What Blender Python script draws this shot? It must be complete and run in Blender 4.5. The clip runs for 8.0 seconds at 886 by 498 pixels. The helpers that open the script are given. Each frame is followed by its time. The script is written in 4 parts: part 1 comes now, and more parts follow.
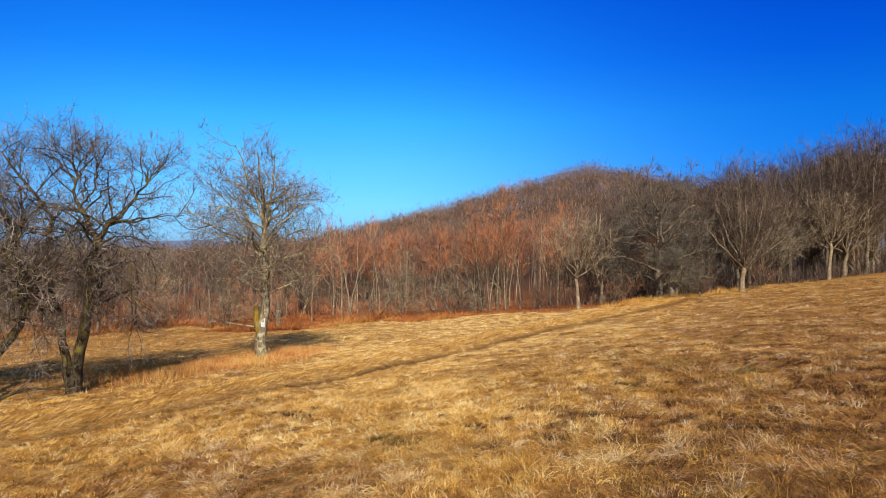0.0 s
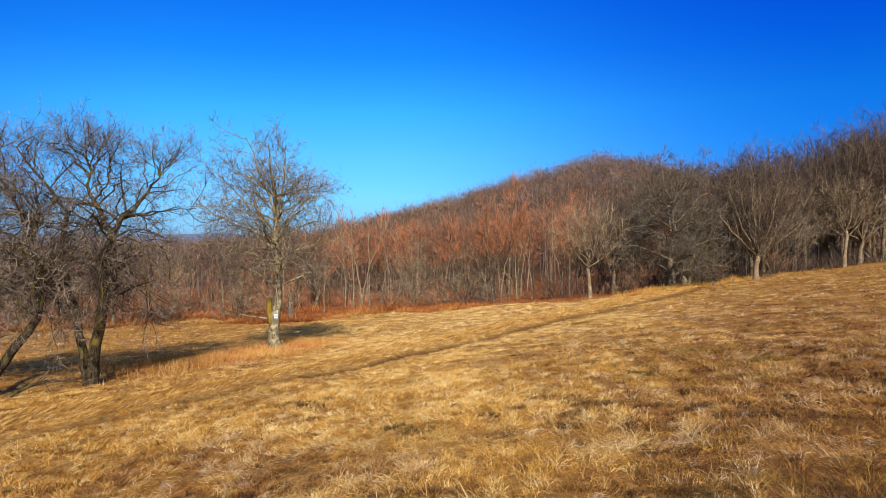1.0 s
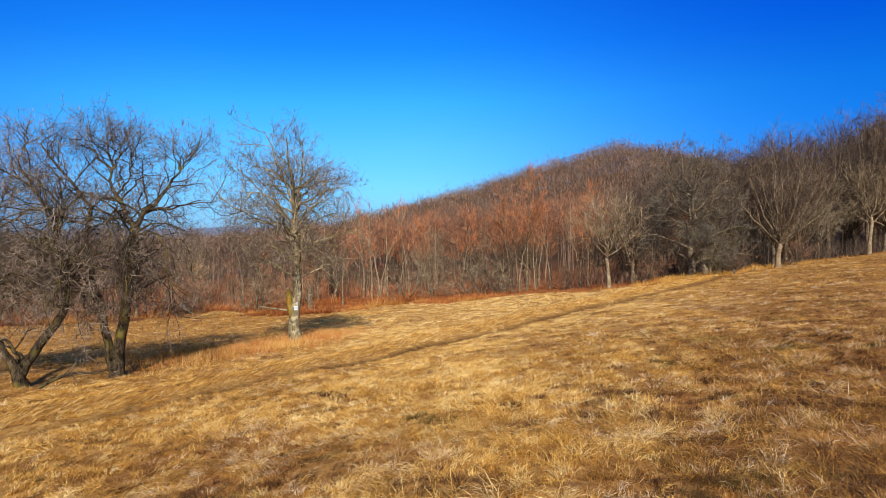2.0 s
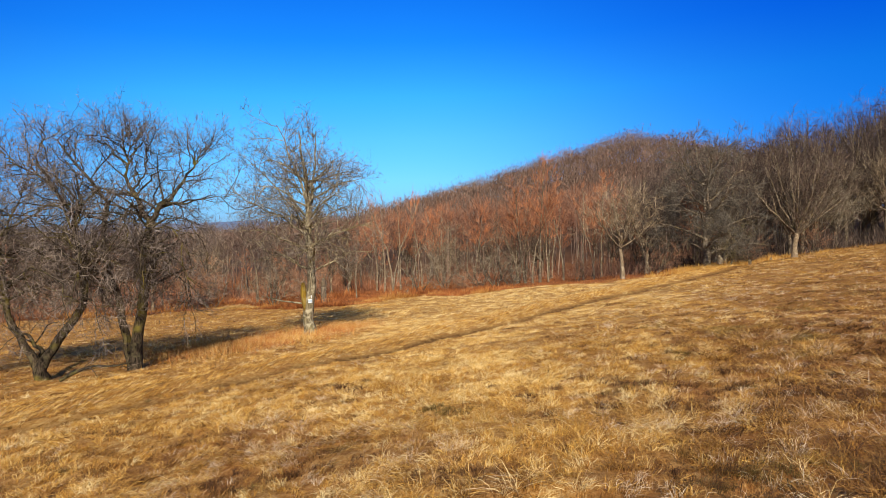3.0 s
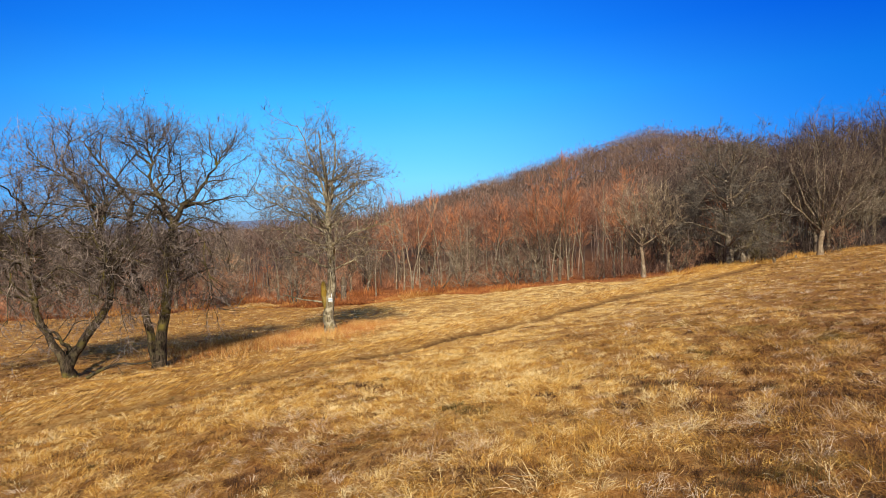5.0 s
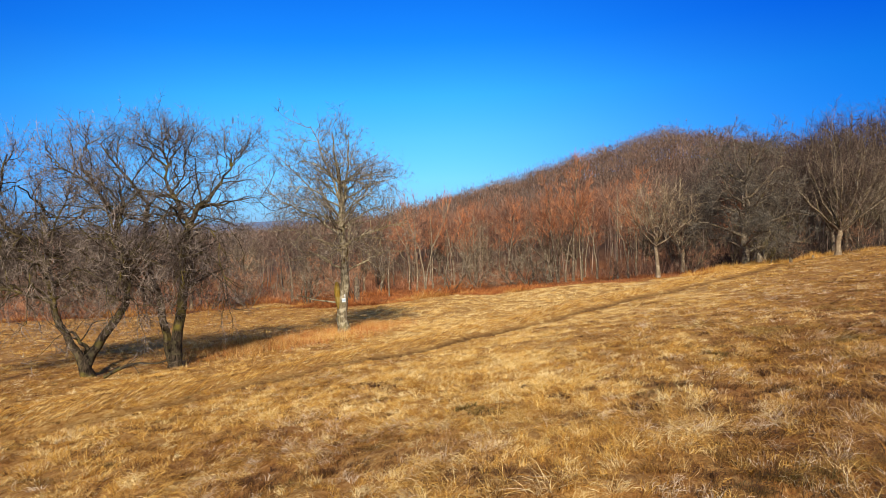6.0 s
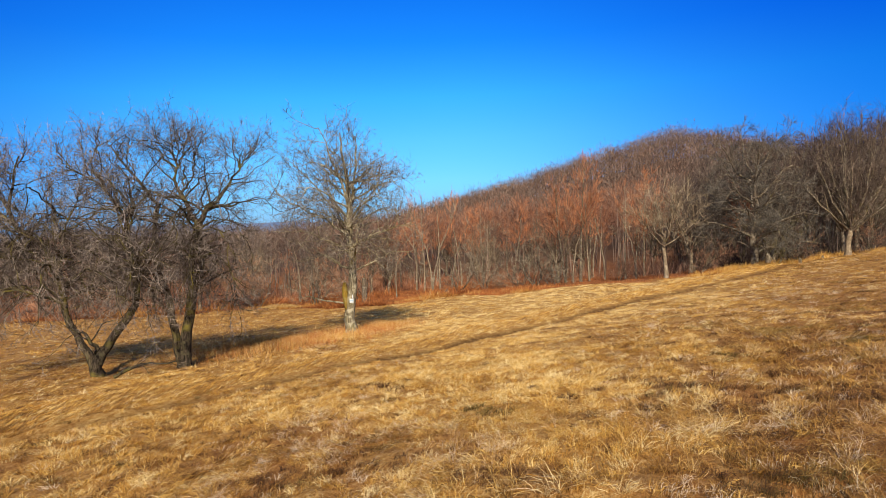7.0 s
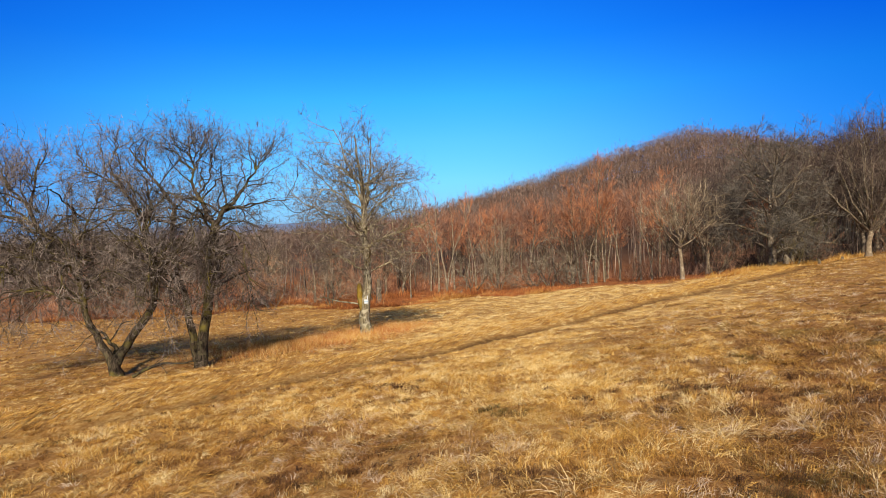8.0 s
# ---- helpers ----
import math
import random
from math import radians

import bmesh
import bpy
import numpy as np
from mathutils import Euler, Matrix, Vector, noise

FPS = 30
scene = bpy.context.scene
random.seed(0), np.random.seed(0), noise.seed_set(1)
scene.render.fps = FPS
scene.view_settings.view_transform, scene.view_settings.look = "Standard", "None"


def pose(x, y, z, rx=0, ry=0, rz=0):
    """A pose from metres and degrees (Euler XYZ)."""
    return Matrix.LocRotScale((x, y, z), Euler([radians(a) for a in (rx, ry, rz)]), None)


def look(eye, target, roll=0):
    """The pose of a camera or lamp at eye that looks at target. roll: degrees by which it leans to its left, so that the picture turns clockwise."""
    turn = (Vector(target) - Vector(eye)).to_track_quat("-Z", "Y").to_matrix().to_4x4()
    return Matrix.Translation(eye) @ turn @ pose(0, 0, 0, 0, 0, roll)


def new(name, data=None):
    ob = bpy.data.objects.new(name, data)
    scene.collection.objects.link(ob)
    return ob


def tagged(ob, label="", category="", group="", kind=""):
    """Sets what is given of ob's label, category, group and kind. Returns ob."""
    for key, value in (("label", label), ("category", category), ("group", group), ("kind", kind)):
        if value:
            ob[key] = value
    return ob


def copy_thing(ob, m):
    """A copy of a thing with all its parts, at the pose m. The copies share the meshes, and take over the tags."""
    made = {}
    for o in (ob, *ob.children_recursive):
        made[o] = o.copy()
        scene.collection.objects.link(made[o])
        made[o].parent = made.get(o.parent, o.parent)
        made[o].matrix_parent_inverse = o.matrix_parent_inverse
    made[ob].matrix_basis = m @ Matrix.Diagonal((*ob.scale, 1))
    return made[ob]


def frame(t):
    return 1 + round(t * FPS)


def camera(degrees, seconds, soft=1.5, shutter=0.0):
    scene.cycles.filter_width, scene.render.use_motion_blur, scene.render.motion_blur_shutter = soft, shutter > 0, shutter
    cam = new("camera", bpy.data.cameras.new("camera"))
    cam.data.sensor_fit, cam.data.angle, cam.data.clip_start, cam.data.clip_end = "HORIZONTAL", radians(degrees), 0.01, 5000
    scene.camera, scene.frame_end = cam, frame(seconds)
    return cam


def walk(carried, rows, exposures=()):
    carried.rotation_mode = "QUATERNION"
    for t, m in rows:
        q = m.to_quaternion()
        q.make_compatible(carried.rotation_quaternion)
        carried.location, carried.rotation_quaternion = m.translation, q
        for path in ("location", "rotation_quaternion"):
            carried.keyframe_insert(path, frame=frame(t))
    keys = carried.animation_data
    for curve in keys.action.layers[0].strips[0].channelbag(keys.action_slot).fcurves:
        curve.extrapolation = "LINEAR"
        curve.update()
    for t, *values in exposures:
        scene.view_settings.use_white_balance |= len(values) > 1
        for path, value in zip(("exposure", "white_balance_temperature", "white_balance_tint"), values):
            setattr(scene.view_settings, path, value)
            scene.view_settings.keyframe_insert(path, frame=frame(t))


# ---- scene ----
cam = camera(71.0, 8.0, soft=0.5)
walk(cam, [
    (0, pose(0.000, 0.000, 0.000, 90.000, 0.000, 0.000)),
    (0.5, pose(-0.006, 0.000, -0.004, 89.817, 0.119, 0.479)),
    (1, pose(-0.008, 0.006, -0.014, 89.173, 0.515, 1.009)),
    (1.5, pose(-0.027, 0.004, -0.020, 88.770, 0.819, 1.774)),
    (3, pose(-0.074, -0.001, -0.028, 87.695, 1.595, 3.691)),
    (3.5, pose(-0.079, -0.002, -0.028, 87.623, 1.663, 3.884)),
    (4, pose(-0.079, -0.002, -0.027, 87.627, 1.697, 4.037)),
    (4.5, pose(-0.077, -0.006, -0.022, 87.593, 1.750, 4.701)),
    (6, pose(-0.080, -0.022, -0.013, 87.678, 1.930, 6.631)),
    (6.5, pose(-0.085, -0.030, -0.012, 87.708, 1.973, 6.993)),
    (7, pose(-0.089, -0.046, -0.008, 87.744, 2.013, 7.287)),
    (7.5, pose(-0.091, -0.059, -0.006, 87.821, 2.064, 7.959)),
    (8, pose(-0.091, -0.065, -0.004, 87.880, 2.062, 8.601)),
], exposures=[(0, 0.41), (8, 0.41)])

# ---- daylight: a clear winter sky, the sun behind the camera ----
SUN_EL, SUN_AZ = 32.0, 172.0          # degrees; azimuth clockwise from +y
world = bpy.data.worlds.new("sky")
scene.world = world
world.use_nodes = True
wn = world.node_tree.nodes
sky = wn.new("ShaderNodeTexSky")
sky.sky_type, sky.sun_disc = "NISHITA", False
sky.sun_elevation, sky.sun_rotation = radians(SUN_EL), radians(SUN_AZ)
sky.altitude, sky.air_density, sky.dust_density, sky.ozone_density = 600, 1.0, 0.4, 2.5
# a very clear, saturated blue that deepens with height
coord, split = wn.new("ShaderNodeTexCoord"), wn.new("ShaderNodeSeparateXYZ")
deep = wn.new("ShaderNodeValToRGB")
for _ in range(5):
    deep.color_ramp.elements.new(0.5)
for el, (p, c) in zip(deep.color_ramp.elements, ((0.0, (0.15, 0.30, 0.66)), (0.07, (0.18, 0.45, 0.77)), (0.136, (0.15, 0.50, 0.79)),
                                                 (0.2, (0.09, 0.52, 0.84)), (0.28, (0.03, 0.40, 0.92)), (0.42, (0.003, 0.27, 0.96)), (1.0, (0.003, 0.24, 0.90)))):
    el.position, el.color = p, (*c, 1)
clear = wn.new("ShaderNodeMix")
clear.data_type, clear.blend_type = "RGBA", "MULTIPLY"
clear.inputs[0].default_value = 1.0
wl = world.node_tree.links
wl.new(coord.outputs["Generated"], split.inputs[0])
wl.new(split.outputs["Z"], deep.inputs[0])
wl.new(sky.outputs[0], clear.inputs[6])
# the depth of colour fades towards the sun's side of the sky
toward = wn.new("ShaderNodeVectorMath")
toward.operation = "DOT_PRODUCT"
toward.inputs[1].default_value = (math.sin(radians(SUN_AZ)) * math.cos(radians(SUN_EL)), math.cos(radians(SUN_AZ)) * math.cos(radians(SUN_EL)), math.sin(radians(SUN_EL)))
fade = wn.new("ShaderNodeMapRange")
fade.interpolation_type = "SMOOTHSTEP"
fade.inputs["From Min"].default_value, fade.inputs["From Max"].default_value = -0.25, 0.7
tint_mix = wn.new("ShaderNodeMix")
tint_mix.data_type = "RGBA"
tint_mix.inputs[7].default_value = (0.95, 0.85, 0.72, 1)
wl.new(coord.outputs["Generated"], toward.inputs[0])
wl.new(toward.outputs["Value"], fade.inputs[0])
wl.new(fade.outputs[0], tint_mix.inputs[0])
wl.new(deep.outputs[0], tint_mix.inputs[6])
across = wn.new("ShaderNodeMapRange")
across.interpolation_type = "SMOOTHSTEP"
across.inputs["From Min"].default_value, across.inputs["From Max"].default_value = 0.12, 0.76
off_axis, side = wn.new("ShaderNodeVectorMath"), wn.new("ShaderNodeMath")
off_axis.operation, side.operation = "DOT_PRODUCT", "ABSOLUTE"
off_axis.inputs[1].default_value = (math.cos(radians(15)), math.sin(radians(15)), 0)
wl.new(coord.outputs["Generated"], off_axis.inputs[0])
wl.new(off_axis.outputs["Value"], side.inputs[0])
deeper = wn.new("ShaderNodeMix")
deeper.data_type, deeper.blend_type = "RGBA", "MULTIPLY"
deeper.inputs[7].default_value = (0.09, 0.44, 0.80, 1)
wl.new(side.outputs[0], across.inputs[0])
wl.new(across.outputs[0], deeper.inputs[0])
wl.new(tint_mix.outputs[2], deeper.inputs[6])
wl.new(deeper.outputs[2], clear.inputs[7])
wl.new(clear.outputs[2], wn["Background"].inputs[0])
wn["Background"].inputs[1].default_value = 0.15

sun_data = bpy.data.lights.new("sun", "SUN")
sun_data.energy, sun_data.angle, sun_data.color = 4.8, radians(0.55), (1.0, 0.93, 0.82)
sun = new("sun", sun_data)
a, e = radians(SUN_AZ), radians(SUN_EL)
sun.matrix_world = look((60 * math.sin(a) * math.cos(e), 60 * math.cos(a) * math.cos(e), 60 * math.sin(e)), (0, 0, 0))


# ---- materials ----
def material(name, rough=0.85):
    m = bpy.data.materials.new(name)
    m.use_nodes = True
    nt = m.node_tree
    b = nt.nodes["Principled BSDF"]
    b.inputs["Roughness"].default_value = rough
    b.inputs["Specular IOR Level"].default_value = 0.06
    return m, nt, b


def node(nt, kind, **values):
    n = nt.nodes.new(kind)
    for key, v in values.items():
        n.inputs[key.replace("_", " ")].default_value = v
    return n


def ramp(nt, fac, stops):
    n = nt.nodes.new("ShaderNodeValToRGB")
    el = n.color_ramp.elements
    while len(el) < len(stops):
        el.new(0.5)
    for i, (p, c) in enumerate(stops):
        el[i].position, el[i].color = p, (*c, 1)
    nt.links.new(fac, n.inputs[0])
    return n.outputs[0]


def mix(nt, fac, a, b, kind="MIX"):
    n = nt.nodes.new("ShaderNodeMix")
    n.data_type, n.blend_type = "RGBA", kind
    for sock, v in ((n.inputs[0], fac), (n.inputs[6], a), (n.inputs[7], b)):
        if isinstance(v, (int, float)):
            sock.default_value = v
        elif isinstance(v, tuple):
            sock.default_value = (*v, 1)
        else:
            nt.links.new(v, sock)
    return n.outputs[2]


def noise_out(nt, scale, detail=4.0, stretch=None, rough=0.6):
    geo = nt.nodes.new("ShaderNodeNewGeometry")
    vec = geo.outputs["Position"]
    if stretch:
        mp = nt.nodes.new("ShaderNodeMapping")
        mp.inputs["Scale"].default_value = stretch
        nt.links.new(vec, mp.inputs[0])
        vec = mp.outputs[0]
    n = node(nt, "ShaderNodeTexNoise", Scale=scale, Detail=detail, Roughness=rough)
    nt.links.new(vec, n.inputs["Vector"])
    return n.outputs["Fac"]


def bump(nt, b, height, strength, distance):
    n = node(nt, "ShaderNodeBump", Strength=strength, Distance=distance)
    nt.links.new(height, n.inputs["Height"])
    nt.links.new(n.outputs[0], b.inputs["Normal"])


def split_tint(nt):
    """tone of the single blade or twig, and the kind of the patch it stands in."""
    at = nt.nodes.new("ShaderNodeAttribute")
    at.attribute_name = "tint"
    sp = nt.nodes.new("ShaderNodeSeparateColor")
    nt.links.new(at.outputs["Color"], sp.inputs[0])
    return sp.outputs[0], sp.outputs[1], sp.outputs[2]


STRAW = [(0.0, (0.17, 0.068, 0.012)), (0.3, (0.42, 0.190, 0.031)), (0.6, (0.60, 0.335, 0.066)), (1.0, (0.76, 0.56, 0.25))]
BROWN = [(0.0, (0.04, 0.017, 0.008)), (0.4, (0.235, 0.104, 0.025)), (0.75, (0.43, 0.225, 0.062)), (1.0, (0.58, 0.43, 0.30))]
RUST = [(0.0, (0.10, 0.034, 0.014)), (0.5, (0.36, 0.118, 0.034)), (0.85, (0.54, 0.21, 0.06)), (1.0, (0.60, 0.38, 0.16))]


def grass_material(name):
    m, nt, b = material(name, 0.6)
    tone, patch, third = split_tint(nt)
    col = mix(nt, third, mix(nt, patch, ramp(nt, tone, STRAW), ramp(nt, tone, BROWN)), (0.13, 0.115, 0.02))
    nt.links.new(col, b.inputs["Base Color"])
    b.inputs["Specular IOR Level"].default_value = 0.12
    return m


def soil_material():
    m, nt, b = material("matted_grass_soil", 0.95)
    tone, patch, third = split_tint(nt)
    deep_wood = patch
    # lying straws in three directions, the uppermost chosen by a broader noise
    fibres = []
    for k, turn in enumerate((0.35, 1.35, 2.45)):
        geo = nt.nodes.new("ShaderNodeNewGeometry")
        mp = nt.nodes.new("ShaderNodeMapping")
        mp.vector_type = "TEXTURE"
        mp.inputs["Rotation"].default_value = (0, 0, turn)
        mp.inputs["Scale"].default_value = (9.0, 1.0, 1.0)
        nt.links.new(geo.outputs["Position"], mp.inputs[0])
        n = node(nt, "ShaderNodeTexNoise", Scale=85.0, Detail=3.0, Roughness=0.6, Distortion=0.6)
        nt.links.new(mp.outputs[0], n.inputs["Vector"])
        fibres.append(n.outputs["Fac"])
    streak = noise_out(nt, 14.0, 5.0, (1.0, 0.45, 1.0), 0.7)
    pick = noise_out(nt, 3.0, 3.0)
    fine = mix(nt, ramp(nt, pick, [(0.42, (0, 0, 0)), (0.48, (1, 1, 1))]), fibres[0], fibres[1])
    fine = mix(nt, ramp(nt, noise_out(nt, 4.3, 3.0), [(0.52, (0, 0, 0)), (0.58, (1, 1, 1))]), fine, fibres[2])
    fine = mix(nt, 0.45, fine, streak)
    grain = noise_out(nt, 2.2, 5.0)
    spot = nt.nodes.new("ShaderNodeMath")
    spot.operation = "MULTIPLY_ADD"
    spot.inputs[1].default_value, spot.inputs[2].default_value = 1.5, -0.25
    nt.links.new(noise_out(nt, 26.0, 5.0, None, 0.7), spot.inputs[0])
    less = nt.nodes.new("ShaderNodeMath")
    less.operation = "SUBTRACT"
    nt.links.new(patch, less.inputs[0])
    nt.links.new(spot.outputs[0], less.inputs[1])
    fleck = nt.nodes.new("ShaderNodeMapRange")
    fleck.inputs["From Min"].default_value, fleck.inputs["From Max"].default_value = -0.45, 0.45
    nt.links.new(less.outputs[0], fleck.inputs[0])
    patch = fleck.outputs[0]
    litter = mix(nt, patch, ramp(nt, fine, [(0.36, (0.07, 0.032, 0.009)), (0.47, (0.42, 0.20, 0.04)), (0.62, (0.66, 0.44, 0.17))]),
                 ramp(nt, fine, [(0.34, (0.05, 0.024, 0.009)), (0.5, (0.28, 0.106, 0.027)), (0.68, (0.52, 0.27, 0.085))]))
    col = mix(nt, ramp(nt, grain, [(0.42, (0, 0, 0)), (0.62, (0.4, 0.4, 0.4))]), litter, (0.25, 0.105, 0.03))
    # tone: 1 on the woodland floor, where fallen leaves lie
    leaf = ramp(nt, noise_out(nt, 9.0, 5.0), [(0.3, (0.12, 0.045, 0.018)), (0.5, (0.33, 0.112, 0.034)), (0.7, (0.50, 0.20, 0.06))])
    leaf = mix(nt, deep_wood, leaf, (0.13, 0.08, 0.052))
    # third: bare earth worn into the rut
    earth = ramp(nt, fine, [(0.35, (0.035, 0.017, 0.007)), (0.55, (0.115, 0.053, 0.015)), (0.7, (0.26, 0.13, 0.036))])
    nt.links.new(mix(nt, third, mix(nt, tone, col, leaf), earth), b.inputs["Base Color"])
    bump(nt, b, fine, 0.8, 0.05)
    return m


def bark_material(name, dark, pale, lichen, moss=0.0):
    m, nt, b = material(name, 0.9)
    ridges = noise_out(nt, 9.0, 6.0, (2.6, 2.6, 0.6), 0.72)
    col = ramp(nt, ridges, [(0.38, dark), (0.55, tuple(0.5 * (p + q) for p, q in zip(dark, pale))), (0.68, pale)])
    spots = ramp(nt, noise_out(nt, 5.5, 3.0), [(0.5, (0, 0, 0)), (0.62, (0.8, 0.8, 0.8))])
    col = mix(nt, spots, col, lichen)
    if moss:
        green = ramp(nt, noise_out(nt, 2.3, 3.0), [(0.5, (0, 0, 0)), (0.7, (moss, moss, moss))])
        col = mix(nt, green, col, (0.19, 0.15, 0.025))
    oi = nt.nodes.new("ShaderNodeObjectInfo")
    shade = ramp(nt, oi.outputs["Random"], [(0, (0.75, 0.75, 0.75)), (1, (1.1, 1.05, 1.0))])
    nt.links.new(mix(nt, 1.0, col, shade, "MULTIPLY"), b.inputs["Base Color"])
    bump(nt, b, ridges, 1.0, 0.03)
    return m


def twig_material(name, stops):
    """Each twig has a tone of its own; stops run from shaded bark to weathered tips."""
    m, nt, b = material(name, 0.8)
    tone, _, _ = split_tint(nt)
    oi = nt.nodes.new("ShaderNodeObjectInfo")
    col = ramp(nt, tone, stops)
    shade = ramp(nt, oi.outputs["Random"], [(0, (0.78, 0.79, 0.82)), (0.5, (1, 1, 1)), (1, (1.2, 1.12, 1.04))])
    nt.links.new(mix(nt, 1.0, col, shade, "MULTIPLY"), b.inputs["Base Color"])
    return m


def stuff_twig_material():
    m, nt, b = material("far_twigs", 0.85)
    tone, patch, third = split_tint(nt)
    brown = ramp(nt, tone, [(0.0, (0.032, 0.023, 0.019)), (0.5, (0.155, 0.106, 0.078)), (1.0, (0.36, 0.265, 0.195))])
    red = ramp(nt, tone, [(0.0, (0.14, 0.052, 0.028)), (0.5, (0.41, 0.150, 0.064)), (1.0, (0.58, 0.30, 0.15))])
    nt.links.new(mix(nt, patch, brown, red), b.inputs["Base Color"])
    return m


def rust_material():
    m, nt, b = material("dead_bracken", 0.85)
    tone, patch, third = split_tint(nt)
    nt.links.new(mix(nt, patch, ramp(nt, tone, RUST), ramp(nt, tone, STRAW)), b.inputs["Base Color"])
    return m


GRASS = grass_material("dry_grass")
SOIL = soil_material()
BRACKEN = rust_material()
FAR_TWIGS = stuff_twig_material()
BARK_PALE = bark_material("pale_lichened_bark", (0.08, 0.058, 0.032), (0.47, 0.38, 0.23), (0.54, 0.47, 0.31), 0.5)
BARK_DARK = bark_material("dark_mossy_bark", (0.012, 0.010, 0.007), (0.15, 0.108, 0.068), (0.13, 0.105, 0.055), 0.8)
BARK_WOOD = bark_material("woodland_bark", (0.065, 0.047, 0.031), (0.25, 0.182, 0.12), (0.31, 0.255, 0.18), 0.3)
BARK_LIGHT = bark_material("light_woodland_bark", (0.13, 0.092, 0.055), (0.34, 0.26, 0.165), (0.37, 0.30, 0.205))
TWIG_GREY = twig_material("grey_twigs", [(0.0, (0.04, 0.032, 0.026)), (0.5, (0.16, 0.128, 0.098)), (1.0, (0.45, 0.38, 0.30))])
TWIG_DARK = twig_material("dark_twigs", [(0.0, (0.045, 0.032, 0.025)), (0.5, (0.19, 0.142, 0.108)), (1.0, (0.47, 0.37, 0.29))])
TWIG_RED = twig_material("red_twigs", [(0.0, (0.10, 0.036, 0.018)), (0.5, (0.43, 0.155, 0.065)), (1.0, (0.62, 0.32, 0.16))])
TWIG_BROWN = twig_material("brown_twigs", [(0.0, (0.028, 0.018, 0.013)), (0.55, (0.108, 0.072, 0.05)), (1.0, (0.32, 0.23, 0.165))])
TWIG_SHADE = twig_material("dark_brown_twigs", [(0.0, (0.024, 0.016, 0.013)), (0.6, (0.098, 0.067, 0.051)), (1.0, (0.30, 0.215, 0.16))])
TWIG_OLIVE = twig_material("olive_twigs", [(0.0, (0.04, 0.030, 0.020)), (0.5, (0.205, 0.155, 0.098)), (1.0, (0.50, 0.41, 0.28))])
TWIG_THORN = twig_material("thorn_twigs", [(0.0, (0.018, 0.015, 0.012)), (0.5, (0.095, 0.077, 0.056)), (1.0, (0.33, 0.28, 0.21))])
TWIG_RUSSET = twig_material("russet_twigs", [(0.0, (0.07, 0.033, 0.02)), (0.5, (0.33, 0.155, 0.082)), (1.0, (0.54, 0.34, 0.20))])
TWIG_MOSSY = twig_material("moss_olive_twigs", [(0.0, (0.04, 0.034, 0.014)), (0.5, (0.155, 0.118, 0.038)), (1.0, (0.36, 0.28, 0.11))])
MOSS = bark_material("yellow_moss", (0.13, 0.075, 0.012), (0.34, 0.22, 0.035), (0.26, 0.20, 0.07))


# ---- mesh helpers ----
def make_mesh(name, verts, quads=None, tris=None, mat=None, tint=None, smooth=False):
    me = bpy.data.meshes.new(name)
    verts = np.asarray(verts, np.float32)
    quads = np.zeros((0, 4), np.int32) if quads is None else np.asarray(quads, np.int32)
    tris = np.zeros((0, 3), np.int32) if tris is None else np.asarray(tris, np.int32)
    me.vertices.add(len(verts))
    me.vertices.foreach_set("co", verts.ravel())
    loops = np.concatenate([quads.ravel(), tris.ravel()])
    me.loops.add(len(loops))
    me.loops.foreach_set("vertex_index", loops)
    starts = np.concatenate([np.arange(len(quads)) * 4, len(quads) * 4 + np.arange(len(tris)) * 3]).astype(np.int32)
    me.polygons.add(len(starts))
    me.polygons.foreach_set("loop_start", starts)
    if tint is not None:
        at = me.attributes.new("tint", "FLOAT_COLOR", "POINT")
        rgba = np.ones((len(verts), 4), np.float32)
        rgba[:, 2] = 0
        rgba[:, :tint.shape[1]] = tint
        at.data.foreach_set("color", rgba.ravel())
    me.update(calc_edges=True)
    if smooth:
        me.polygons.foreach_set("use_smooth", np.ones(len(starts), bool))
    if mat:
        me.materials.append(mat)
    return me


def part(name, me, parent, label=""):
    ob = new(name, me)
    ob.parent = parent
    return tagged(ob, label) if label else ob


def value_noise(x, y, scale, seed):
    """Smooth noise between 0 and 1 over the plan."""
    table = np.random.RandomState(seed).rand(64, 64)
    u, v = np.asarray(x) / scale + 1000.0, np.asarray(y) / scale + 1000.0
    i, j = np.floor(u).astype(int), np.floor(v).astype(int)
    fu, fv = u - i, v - j
    fu, fv = fu * fu * (3 - 2 * fu), fv * fv * (3 - 2 * fv)
    i0, i1, j0, j1 = i % 64, (i + 1) % 64, j % 64, (j + 1) % 64
    return ((table[i0, j0] * (1 - fu) + table[i1, j0] * fu) * (1 - fv)
            + (table[i0, j1] * (1 - fu) + table[i1, j1] * fu) * fv)


# ---- the lie of the land: x to the right, y ahead, z up from the eye ----
def soft(v, w):
    return w * np.logaddexp(0.0, v / w)


def sig(v):
    return 1.0 / (1.0 + np.exp(-np.clip(v, -40, 40)))


def edge_y(x):
    """Where the wood begins."""
    return np.interp(x, (-90, -40, -26, -18, -7, 3, 10, 17, 24, 35, 46, 100),
                     (30, 34, 39, 47, 59, 55, 49.5, 48.5, 51, 57, 61, 70))


def trail_x(y):
    return np.interp(y, (-30, 0, 5, 8, 9.2, 10.3, 11.2, 13.2, 15.2, 19.6, 26.1, 30.3, 36.6, 44, 60),
                     (-60, -14.5, -10.4, -7.95, -7.15, -6.45, -5.85, -4.45, -2.7, 0.3, 5.1, 8.6, 13.2, 17.5, 24))


